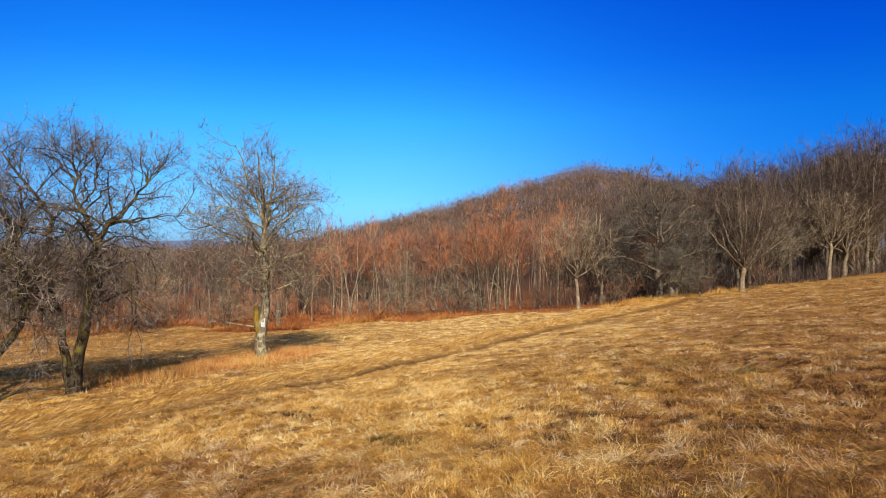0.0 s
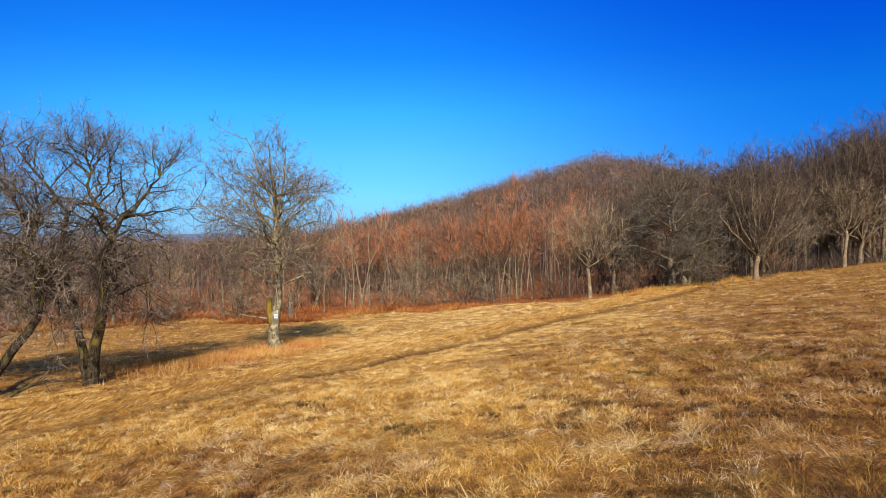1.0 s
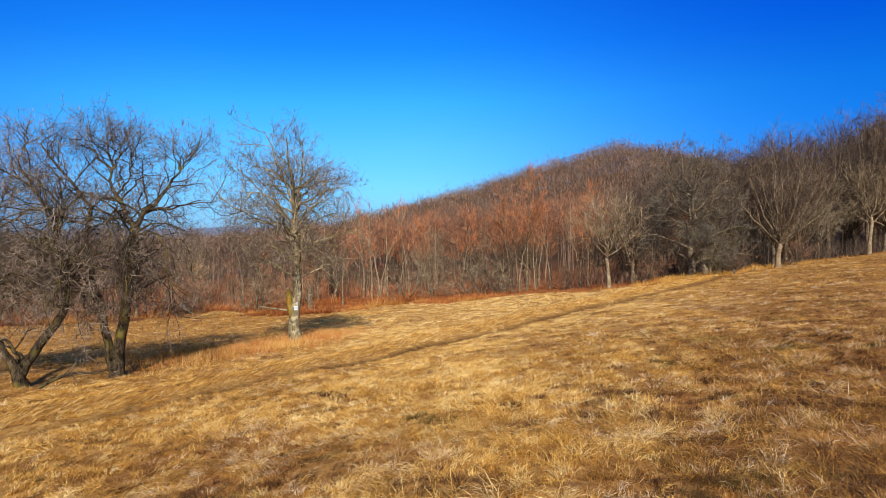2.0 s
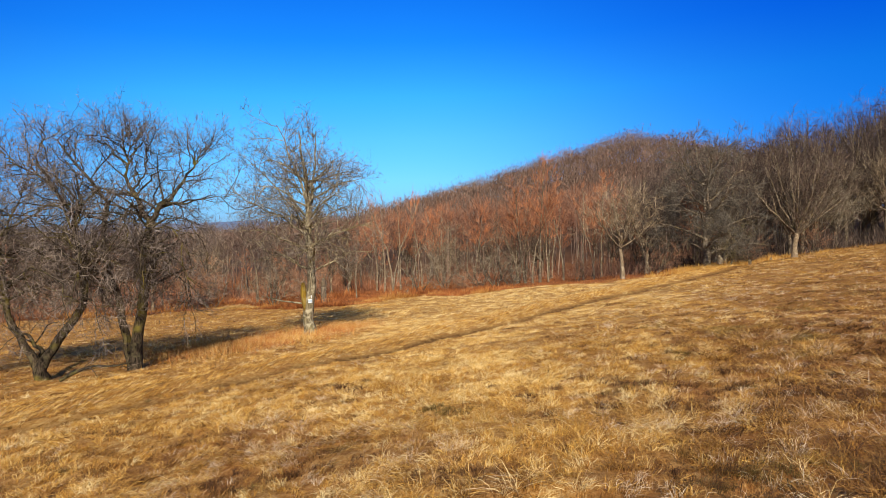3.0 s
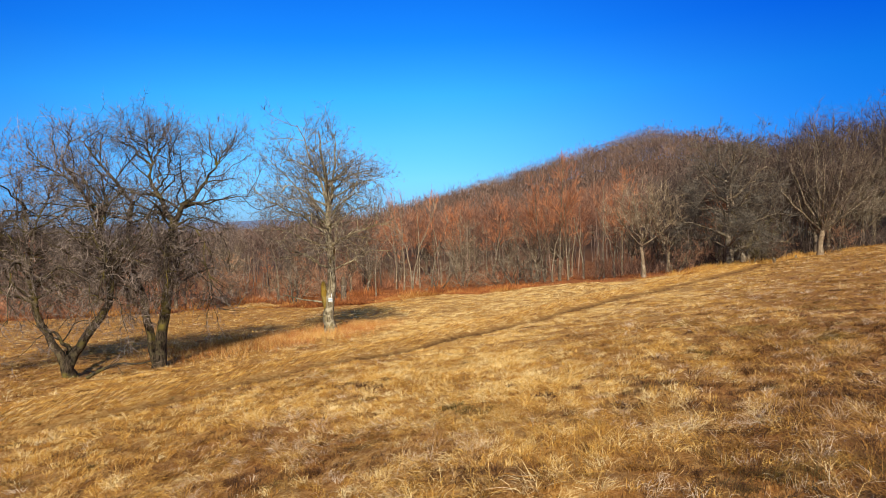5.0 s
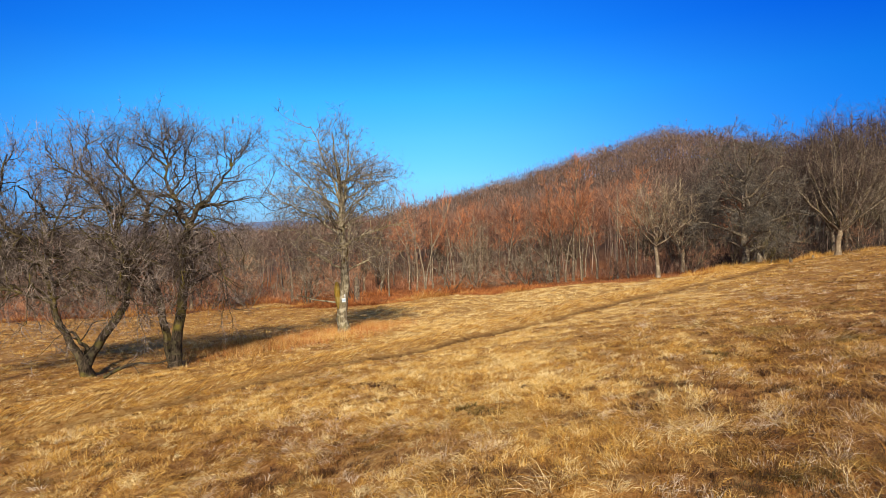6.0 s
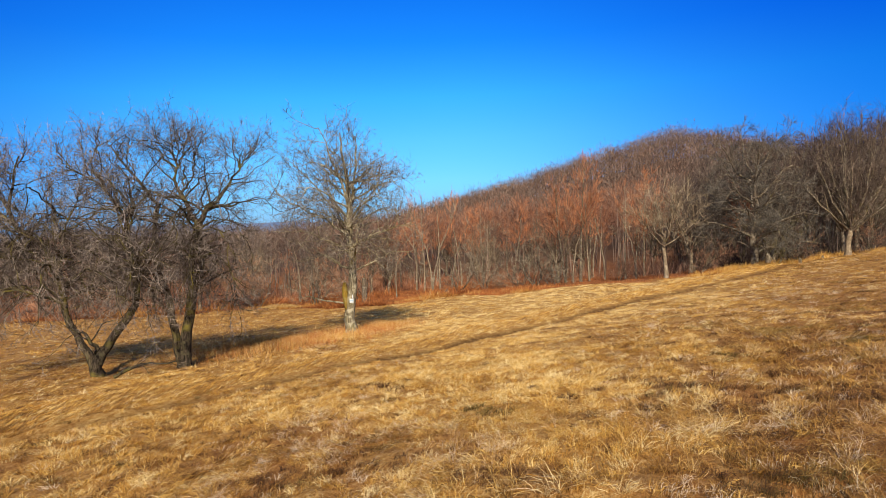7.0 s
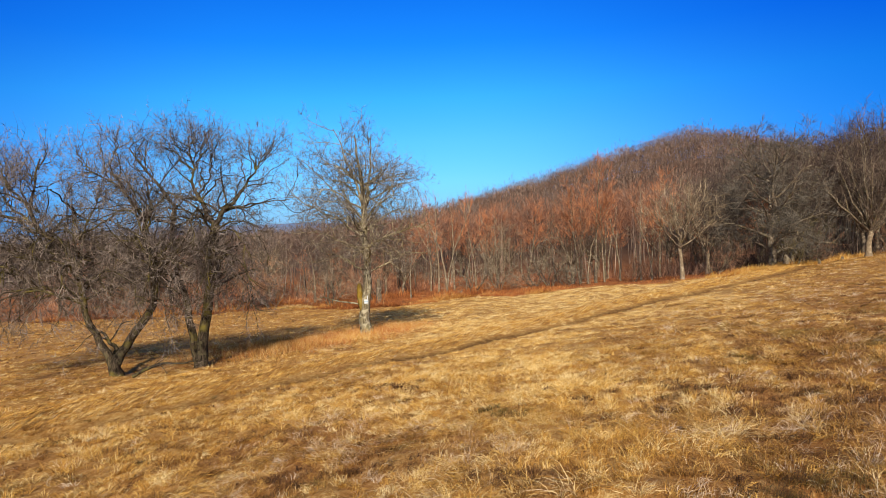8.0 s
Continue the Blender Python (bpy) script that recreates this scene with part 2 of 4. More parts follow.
def trail_side(x, y):
    """Signed distance from the trail's rut; positive on its lower, left side."""
    return (trail_x(y) - x) * 0.80


def track_depth(y):
    """How deeply the rut is cut along the trail: faint where the grass closes over it."""
    return 1.0 - 0.4 * sig((y - 9.6) / 0.5) * sig((13.5 - y) / 1.0)


def ground_z(x, y):
    x, y = np.asarray(x, float), np.asarray(y, float)
    xs, ys = np.clip(x, -120, 120), np.clip(y, -80, 400)
    meadow = -1.6 + 0.105 * xs - 0.086 * ys
    meadow = meadow + 0.105 * soft(-(xs + 10.0), 3.0) + 0.05 * soft(ys - 27.0, 4.0) * sig(-(xs - 4.0) / 5.0)
    hill = -5.5 + 20.0 * np.exp(-((x - 46.0) / np.where(x < 46.0, 60.0, 42.0)) ** 2 - ((y - 198.0) / 72.0) ** 2) + 1.5 * np.exp(-((x - 46.0) / 10.0) ** 2 - ((y - 198.0) / 30.0) ** 2) + 0.03 * np.clip(x, -60, 120)
    s = np.clip((ys - edge_y(x) - 4.0) / 55.0, 0, 1)
    s = s * s * (3 - 2 * s)
    near = np.clip(1 - np.hypot(x, y) / 90.0, 0, 1)
    lumps = near * ((value_noise(x, y / 2.0, 2.2, 5) - 0.5) * 0.16 + np.clip(1.4 - np.hypot(x, y) / 30.0, 0, 1) * (value_noise(x, y / 2.0, 0.6, 6) - 0.5) * 0.12 + np.clip(1.5 - np.hypot(x, y) / 9.0, 0, 1) * (value_noise(x, y, 0.33, 8) - 0.5) * 0.08)
    d = trail_side(x, y)
    rut = np.where(y > -20, -0.09 * track_depth(y) * np.exp(-((d - 0.05) / 0.17) ** 2) + 0.12 * np.exp(-((d - 1.4) / 0.8) ** 2) - 0.08 * np.exp(-((d + 0.6) / 0.6) ** 2), 0)
    return meadow * (1 - s) + hill * s + (lumps + rut) * (1 - s)


def patch_kind(x, y):
    """0 pale straw, 1 brown and weedy."""
    n = 0.30 * value_noise(x, y / 2.2, 0.9, 11) + 0.50 * value_noise(x, y / 2.2, 0.33, 12) + 0.20 * value_noise(x, y / 2.0, 3.0, 13)
    k = 0.14 + (n - 0.5) * (0.8 + 0.8 * sig((11 - y) / 2))
    right = sig((x - 0.06 * y - 0.5) / 0.9)
    k = k + right * (0.22 + 0.22 * sig((13 - y) / 3)) + 0.2 * sig((x - 0.2 * y - 2.2) / 0.8) * sig((24 - y) / 4)
    k = k + 0.42 * np.exp(-((x + 1.7) / 1.3) ** 2 - ((y - 6.0) / 1.2) ** 2) + 0.3 * np.exp(-((x + 3.3) / 1.3) ** 2 - ((y - 6.8) / 1.1) ** 2)
    k = k + 0.1 * sig((-2.6 - x) / 0.8) * sig((12 - y) / 2) + 0.2 * sig((6.2 - y) / 0.7) + 0.5 * np.exp(-((x - 6.3) / 1.7) ** 2 - ((y - 9.2) / 2.2) ** 2) + 0.25 * sig((x - 3.2) / 0.6) * sig((9 - y) / 1.5)
    k = k - 0.4 * np.exp(-((x + 0.2) / 1.9) ** 2 - ((y - 9.5) / 3.5) ** 2) - 0.5 * sig((y - 22) / 4) * sig((8 - x) / 3) * sig((x + 9) / 2)
    k = k + 0.35 * np.exp(-((x + 8.2) / 2.4) ** 2 - ((y - 20.8) / 2.4) ** 2)
    k = k + 0.16 * sig((x - 0.35 * y - 0.5) / 1.0)
    # fox-brown grass round the orchard trees
    k = k + 0.22 * sig((-5.0 - x) / 1.2) * sig((y - 12.5) / 1.5)
    d = trail_side(x, y)
    k = k - 0.1 * np.exp(-((d - 1.2) / 1.0) ** 2)
    return np.clip(k, 0, 0.78)


def rust_y(x):
    """Where the straw meadow gives way to rust-red scrub."""
    return np.interp(x, (-60, -26, -18, -11, -6, -1.3, 4, 8, 12, 17, 60), (30, 36, 41, 39, 42, 41, 43.5, 39.5, 42, 45.5, 75))


def build_ground():
    rings = np.concatenate([[0.3], np.geomspace(0.8, 2.9, 12), np.geomspace(3, 46, 165), np.geomspace(47.5, 5000, 75)])
    ang = np.radians(np.concatenate([np.arange(-52, 50, 0.36), np.linspace(50, 308, 60, endpoint=False)]))
    turns = len(ang)
    r, a = np.meshgrid(rings, ang, indexing="ij")
    x, y = r * np.sin(a), r * np.cos(a)
    z = ground_z(x, y)
    verts = np.stack([x, y, z], -1).reshape(-1, 3)
    i = np.arange(len(rings) - 1)[:, None] * turns + np.arange(turns)[None]
    j = np.arange(len(rings) - 1)[:, None] * turns + (np.arange(turns)[None] + 1) % turns
    quads = np.stack([i, i + turns, j + turns, j], -1).reshape(-1, 4)[:, ::-1]
    cap = np.stack([np.zeros(turns - 2, int), np.arange(1, turns - 1), np.arange(2, turns)], -1)[:, ::-1]
    wood = sig((y - rust_y(x) - 0.5) / 0.8).ravel()
    worn = (0.45 + 0.85 * value_noise(x, y, 0.9, 16)) * track_depth(y) * np.exp(-((trail_side(x, y) - 0.08) / 0.16) ** 2)
    tint = np.stack([wood, np.where(y > rust_y(x) + 6, sig((y - 80) / 6), patch_kind(x, y)).ravel(), np.clip(worn, 0, 1).ravel()], -1)
    ob = new("ground", make_mesh("ground", verts, quads, cap, SOIL, tint, True))
    tagged(ob, "sloping meadow ground with matted dry straw and leaf litter", "ground", kind="structure")


build_ground()


# ---- grass ----
def blades(x, y, height, width, lean, tone, patch, rng, segs=2, spread=0.55, base=None, third=None):
    """Bent, tapering blades. Returns verts, tris, tint."""
    n = len(x)
    lx = lean[0] + rng.normal(0, spread, n)
    ly = lean[1] + rng.normal(0, spread, n)
    flat = np.hypot(lx, ly)
    # lying blades turn their width to the sky, standing ones any way
    turn = np.where(flat > 1.4, np.arctan2(ly, lx) + np.pi / 2 + rng.normal(0, 0.3, n), rng.uniform(0, 2 * np.pi, n))
    wx, wy = np.cos(turn) * width / 2, np.sin(turn) * width / 2
    rows = []
    for k in range(segs + 1):
        f = k / segs
        bend = f ** 1.6
        px, py = x + lx * height * bend, y + ly * height * bend
        z = ground_z(px, py) - 0.012 if base is None else base
        pz = z + height * f * (1 - 0.35 * f * np.minimum(1.4, flat))
        w = 1 - f ** 1.5
        if k < segs:
            rows += [np.stack([px - wx * w, py - wy * w, pz], -1), np.stack([px + wx * w, py + wy * w, pz], -1)]
        else:
            rows += [np.stack([px, py, pz], -1)]
    per = 2 * segs + 1
    verts = np.stack(rows, 1).reshape(-1, 3)
    b = (np.arange(n) * per)[:, None]
    tri = []
    for k in range(segs - 1):
        q = 2 * k
        tri += [b + np.array([[q, q + 1, q + 3]]), b + np.array([[q, q + 3, q + 2]])]
    q = 2 * (segs - 1)
    tri += [b + np.array([[q, q + 1, q + 2]])]
    tint = np.repeat(np.stack([tone, patch, np.zeros(n) if third is None else third], -1), per, 0)
    return verts, np.concatenate(tri), tint


def join(pieces):
    vs, ts, cs, off = [], [], [], 0
    for v, t, c in pieces:
        vs.append(v), ts.append(t + off), cs.append(c)
        off += len(v)
    return np.concatenate(vs), np.concatenate(ts), np.concatenate(cs)


def on_meadow(x, y):
    return y < rust_y(x) + rngless(x, y)


def rngless(x, y):
    return (value_noise(x, y, 1.5, 21) - 0.5) * 3.0


def pale_meadow(x, y):
    """The level part beyond the trail bears paler grass."""
    return 0.34 * sig((y - 20) / 4) * sig((11 - x) / 3) * sig((x + 8) / 2) + 0.07 * np.exp(-((x + 0.2) / 1.9) ** 2 - ((y - 9.5) / 3.5) ** 2)


def hay(rng, x, y, z, az, length, width, tone, kind, third, segs, rise, droop, curl):
    """Long thin stalks that rise from the ground, arch over and curl. Returns verts, tris, tint."""
    n = len(x)
    p = np.stack([x, y, z - 0.01], -1)
    root = p.copy()
    turn = rng.uniform(-1.2, 1.2, n)
    rows = []
    for k in range(segs + 1):
        if k:
            e = rise - droop * (k - 0.5) / segs
            az = az + rng.normal(0, curl, n)
            step = (length / segs)[:, None] * np.stack([np.cos(e) * np.cos(az), np.cos(e) * np.sin(az), np.sin(e)], -1)
            p = p + step
            low = root[:, 2] + 0.10 * (p[:, 0] - root[:, 0]) - 0.086 * (p[:, 1] - root[:, 1]) + 0.02 + 0.04 * rng.rand(n)
            p[:, 2] = np.maximum(p[:, 2], low)
        w = 0.5 * width * (1 - 0.75 * k / segs)
        side = np.stack([-np.sin(az) * np.cos(turn) * w, np.cos(az) * np.cos(turn) * w, np.sin(turn) * w], -1)
        rows += [p - side, p + side] if k < segs else [p]
    per = 2 * segs + 1
    b = (np.arange(n) * per)[:, None]
    tri = []
    for k in range(segs - 1):
        tri += [b + np.array([[2 * k, 2 * k + 1, 2 * k + 3]]), b + np.array([[2 * k, 2 * k + 3, 2 * k + 2]])]
    tri += [b + np.array([[2 * segs - 2, 2 * segs - 1, 2 * segs]])]
    tint = np.repeat(np.stack([tone, kind, third], -1), per, 0)
    return np.stack(rows, 1).reshape(-1, 3), np.concatenate(tri), tint


def tussocks(rng, density, each, near, far, length, width, segs, size):
    """Tussocks of arching stalks between two distances, so many to the square metre."""
    lo, hi = radians(-48), radians(41)
    n = int(density * 0.5 * (hi - lo) * (far ** 2 - near ** 2))
    r, a = np.sqrt(near ** 2 + (far ** 2 - near ** 2) * rng.rand(n)), rng.uniform(lo, hi, n)
    cx, cy = r * np.sin(a), r * np.cos(a)
    d = trail_side(cx, cy)
    keep = on_meadow(cx, cy) & (rng.rand(n) > 1.5 * np.exp(-((d - 0.08) / 0.22) ** 2) * track_depth(cy))
    cx, cy, d = cx[keep], cy[keep], d[keep]
    m = len(cx)
    kind = patch_kind(cx, cy)
    band = np.exp(-((d - 1.0) / 0.75) ** 2)
    # the bank below the waymarked tree carries taller, redder grass
    bank = np.exp(-((cx + 8.2) / 2.6) ** 2 - ((cy - 20.8) / 2.6) ** 2)
    tall = (0.5 + 0.95 * value_noise(cx, cy, 0.8, 31)) * rng.uniform(0.7, 1.3, m)
    tall = tall * (1 - 0.45 * band) * (1 - 0.62 * np.exp(-((d + 0.12) / 0.42) ** 2)) * (1 + 1.1 * bank)
    ctone = 0.50 + 0.32 * (value_noise(cx, cy, 0.45, 33) - 0.5) + 0.12 * (value_noise(cx, cy, 1.6, 38) - 0.5) + rng.normal(0, 0.26, m)
    ctone = ctone - 0.20 * bank - 0.07 * kind - 0.08 * sig((-5.0 - cx) / 1.2) - 0.10 * sig((cx - 0.3 * cy) / 1.2) + pale_meadow(cx, cy)
    # straw and brown tussocks stand mixed; a few are dark dead weeds, a few bleached
    kind = np.clip(0.35 * kind + 0.65 * (rng.rand(m) < kind), 0, 1)
    weedy = value_noise(cx, cy, 0.42, 36) + 0.10 * sig((cx - 0.06 * cy) / 0.8) - 0.12 * sig((cy - 12) / 3) + 0.16 * sig((cx - 1.0) / 0.6) * sig((9.5 - cy) / 1.5) + 0.15 * np.exp(-((cx + 1.7) / 1.2) ** 2 - ((cy - 6.0) / 1.2) ** 2)
    weed = (weedy > 0.80) & (rng.rand(m) < 0.8) & (band < 0.4)
    ctone = np.where(weed, 0.05 + 0.15 * rng.rand(m), np.where(rng.rand(m) < 0.12, ctone + 0.4, ctone))
    kind = np.where(weed, 1.0, kind)
    tall = np.where(weed, 0.65 * tall, tall)
    green = np.clip(value_noise(cx, cy, 0.7, 35) * 1.6 - 1.1 + rng.normal(0, 0.1, m), 0, 0.6) * (kind > 0.3)
    wind = value_noise(cx, cy, 1.3, 32) * 4 * np.pi + rng.normal(0, 0.6, m)
    wind = np.where(rng.rand(m) < band, 0.85 + rng.normal(0, 0.5, m), wind)
    lodged = np.clip(value_noise(cx, cy, 0.7, 34) + rng.normal(0, 0.2, m) + 0.5 * band, 0, 1)
    cz = ground_z(cx, cy)
    idx = np.repeat(np.arange(m), each)
    k = len(idx)
    ox, oy = rng.normal(0, size, k), rng.normal(0, size, k)
    pull = 0.4 + 1.5 * lodged[idx]
    az = np.arctan2(oy / size + pull * np.sin(wind[idx]) + rng.normal(0, 0.8, k), ox / size + pull * np.cos(wind[idx]) + rng.normal(0, 0.8, k))
    rise = np.radians(np.clip(rng.normal(68, 16, k) - 40 * lodged[idx], 5, 96))
    droop = rng.uniform(0.3, 1.9, k)
    tone = np.clip(ctone[idx] + rng.normal(0, 0.17, k), 0, 1)
    return hay(rng, cx[idx] + ox, cy[idx] + oy, cz[idx] + 0.10 * ox - 0.086 * oy, az, length * tall[idx] * rng.uniform(0.45, 1.25, k), width * rng.uniform(0.6, 1.4, k),
               tone, kind[idx], green[idx], segs, rise, droop, 0.6 if segs > 2 else 0.45)


def build_grass():
    rng = np.random.RandomState(7)
    pieces = [
        tussocks(rng, 95, 28, 4.0, 7.0, 0.155, 0.0042, 3, 0.030),
        tussocks(rng, 66, 25, 6.8, 13.0, 0.13, 0.0062, 2, 0.032),
        tussocks(rng, 36, 16, 12.6, 25.0, 0.115, 0.0120, 1, 0.045),
        tussocks(rng, 9.5, 14, 24.5, 63.0, 0.13, 0.024, 1, 0.085),
    ]
    # trodden grass beside the rut, combed along the trail
    n = 11000
    y = 7.2 + 38 * rng.rand(n) ** 1.6
    x = trail_x(y) - (0.42 + np.abs(rng.normal(0, 1.0, n))) / 0.8
    far = np.hypot(x, y)
    tone = np.clip(0.42 + 0.5 * (value_noise(x * 0.8 + y * 0.6, x * 0.2, 0.25, 37) - 0.5) + rng.normal(0, 0.25, n), 0, 1)
    pieces.append(hay(rng, x, y, ground_z(x, y) + 0.03, 0.87 + rng.normal(0, 0.45, n), (0.006 * far + 0.10) * rng.uniform(0.5, 1.2, n), 0.0007 * far, tone,
                      (rng.rand(n) < 0.25) * 0.8, 0 * x, 2, rng.uniform(0.1, 0.6, n), rng.uniform(0.2, 0.8, n), 0.2))
    v, t, c = join(pieces)
    ob = new("meadow_grass", make_mesh("meadow_grass", v, None, t, GRASS, c))
    tagged(ob, "dry straw-coloured tussock grass covering the sloping meadow", "grass", kind="stuff")


build_grass()


# ---- scrub at the foot of the wood ----
def build_scrub():
    rng = np.random.RandomState(9)
    n = 90000
    x = rng.uniform(-48, 46, n)
    deep = rng.rand(n) ** 1.6 * 12.0
    y = rust_y(x) + rngless(x, y=rust_y(x)) + deep
    keep = (np.abs(x) < 0.86 * y + 2) & (y < edge_y(x) + 12)
    keep &= rng.rand(n) < np.where(x > 14, np.clip(1.2 - (x - 14) / 14, 0.25, 1), 1)
    x, y, deep = x[keep], y[keep], deep[keep]
    n = len(x)
    clump = value_noise(x, y, 2.2, 41)
    mounds = sig((-5.0 - x) / 1.5) * sig((x + 24) / 2)
    low = np.clip((x - 0) / 3, 0, 1) * np.clip((13 - x) / 2, 0, 1)
    h = (0.14 + 0.42 * clump + 1.5 * mounds * np.clip(clump - 0.35, 0, 1)) * rng.uniform(0.4, 1.1, n) * (1 - 0.55 * low)
    tone = np.clip(0.36 + 0.6 * (value_noise(x, y, 1.2, 42) - 0.45) + rng.normal(0, 0.22, n), 0, 1)
    straw = np.where(x > 12, np.clip((x - 12) / 3, 0, 0.85), 0) * (deep < 4) + 0.5 * (value_noise(x, y, 1.7, 43) > 0.6) * (deep < 2.5)
    thin = rng.rand(n) > 0.6 * low
    x, y, h, tone, straw = x[thin], y[thin], h[thin], tone[thin], np.clip(straw[thin], 0, 1)
    n = len(x)
    v, t, c = blades(x, y, h, rng.uniform(0.02, 0.05, n), (rng.normal(0, 0.6, n), rng.normal(0, 0.6, n)), tone, straw, rng, 1, 0.5)
    ob = new("bramble_scrub", make_mesh("bramble_scrub", v, None, t, BRACKEN, c))
    tagged(ob, "rust-red dead bracken and brambles along the wood", "scrub", kind="stuff")


build_scrub()


def build_bank():
    """Tall rust-coloured grass on the bank between the fruit trees and the pear tree."""
    rng = np.random.RandomState(19)
    n = 9000
    x, y = rng.normal(-8.6, 1.5, n), rng.normal(21.3, 1.5, n)
    x, y = x + 0.18 * (y - 21.3), y
    x = np.concatenate([x, rng.normal(-6.3, 0.9, 2500)])
    y = np.concatenate([y, rng.normal(24.8, 0.9, 2500)])
    n = len(x)
    h = (0.12 + 0.38 * value_noise(x, y, 0.8, 61)) * rng.uniform(0.5, 1.2, n)
    tone = np.clip(rng.normal(0.68, 0.2, n), 0, 1)
    straw = np.clip(value_noise(x, y, 0.6, 62) * 1.3 - 0.38 + rng.normal(0, 0.15, n), 0, 1)
    v, t, c = blades(x, y, h, rng.uniform(0.008, 0.016, n), (rng.normal(0, 0.3, n), rng.normal(0, 0.3, n)), tone, straw, rng, 1, 0.2)
    m = 5000
    rx = rng.uniform(10.5, 24, m)
    ry = rust_y(rx) + 0.3 + rng.normal(0, 0.6, m)
    tuft = value_noise(rx, ry, 0.9, 63)
    rim = blades(rx, ry, (0.1 + 0.75 * tuft ** 2) * rng.uniform(0.5, 1.2, m), rng.uniform(0.014, 0.03, m), (rng.normal(0, 0.3, m), rng.normal(0, 0.3, m)),
                 np.clip(rng.normal(0.55, 0.22, m), 0, 1), np.clip(rng.normal(0.8, 0.25, m), 0, 1), rng, 1, 0.25)
    v, t, c = join([(v, t, c), rim])
    ob = new("tall_grass", make_mesh("tall_grass", v, None, t, BRACKEN, c))
    tagged(ob, "tall rust-orange dry grass on the bank by the trees", "grass", kind="stuff")


build_bank()


def build_undergrowth():
    """Saplings and bramble canes that fill the foot of the wood."""
    rng = np.random.RandomState(15)
    n = 52000
    x = rng.uniform(-50, 64, n)
    deep = rng.rand(n) ** 1.3 * 16.0
    y = edge_y(x) - 1.5 + 2.5 * value_noise(x, x * 0, 2.0, 51) + deep
    clump = value_noise(x, y, 2.6, 52)
    keep = (np.abs(x) < 0.86 * y + 2) & (rng.rand(n) < (0.25 + clump) * (1 - 0.6 * sig((10 - x) / 2) * sig((x + 13) / 2)))
    x, y, clump = x[keep], y[keep], clump[keep]
    n = len(x)
    h = (0.3 + (1.3 + 1.3 * sig((x - 12) / 3)) * clump ** 1.5) * rng.uniform(0.35, 1.1, n)
    z = ground_z(x, y) - 0.03 + rng.rand(n) ** 2 * h * 0.6
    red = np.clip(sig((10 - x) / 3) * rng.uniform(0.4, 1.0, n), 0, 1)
    # right of x = 12 the shade under the trees is put into the tone
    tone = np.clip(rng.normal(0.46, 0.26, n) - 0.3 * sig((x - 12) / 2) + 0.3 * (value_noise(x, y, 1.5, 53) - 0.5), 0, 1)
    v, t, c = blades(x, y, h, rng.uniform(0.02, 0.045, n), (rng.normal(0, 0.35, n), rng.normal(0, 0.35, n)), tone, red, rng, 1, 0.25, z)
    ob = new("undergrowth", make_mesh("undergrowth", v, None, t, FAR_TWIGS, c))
    tagged(ob, "tangled leafless saplings and canes under the trees", "undergrowth", kind="stuff")


build_undergrowth()


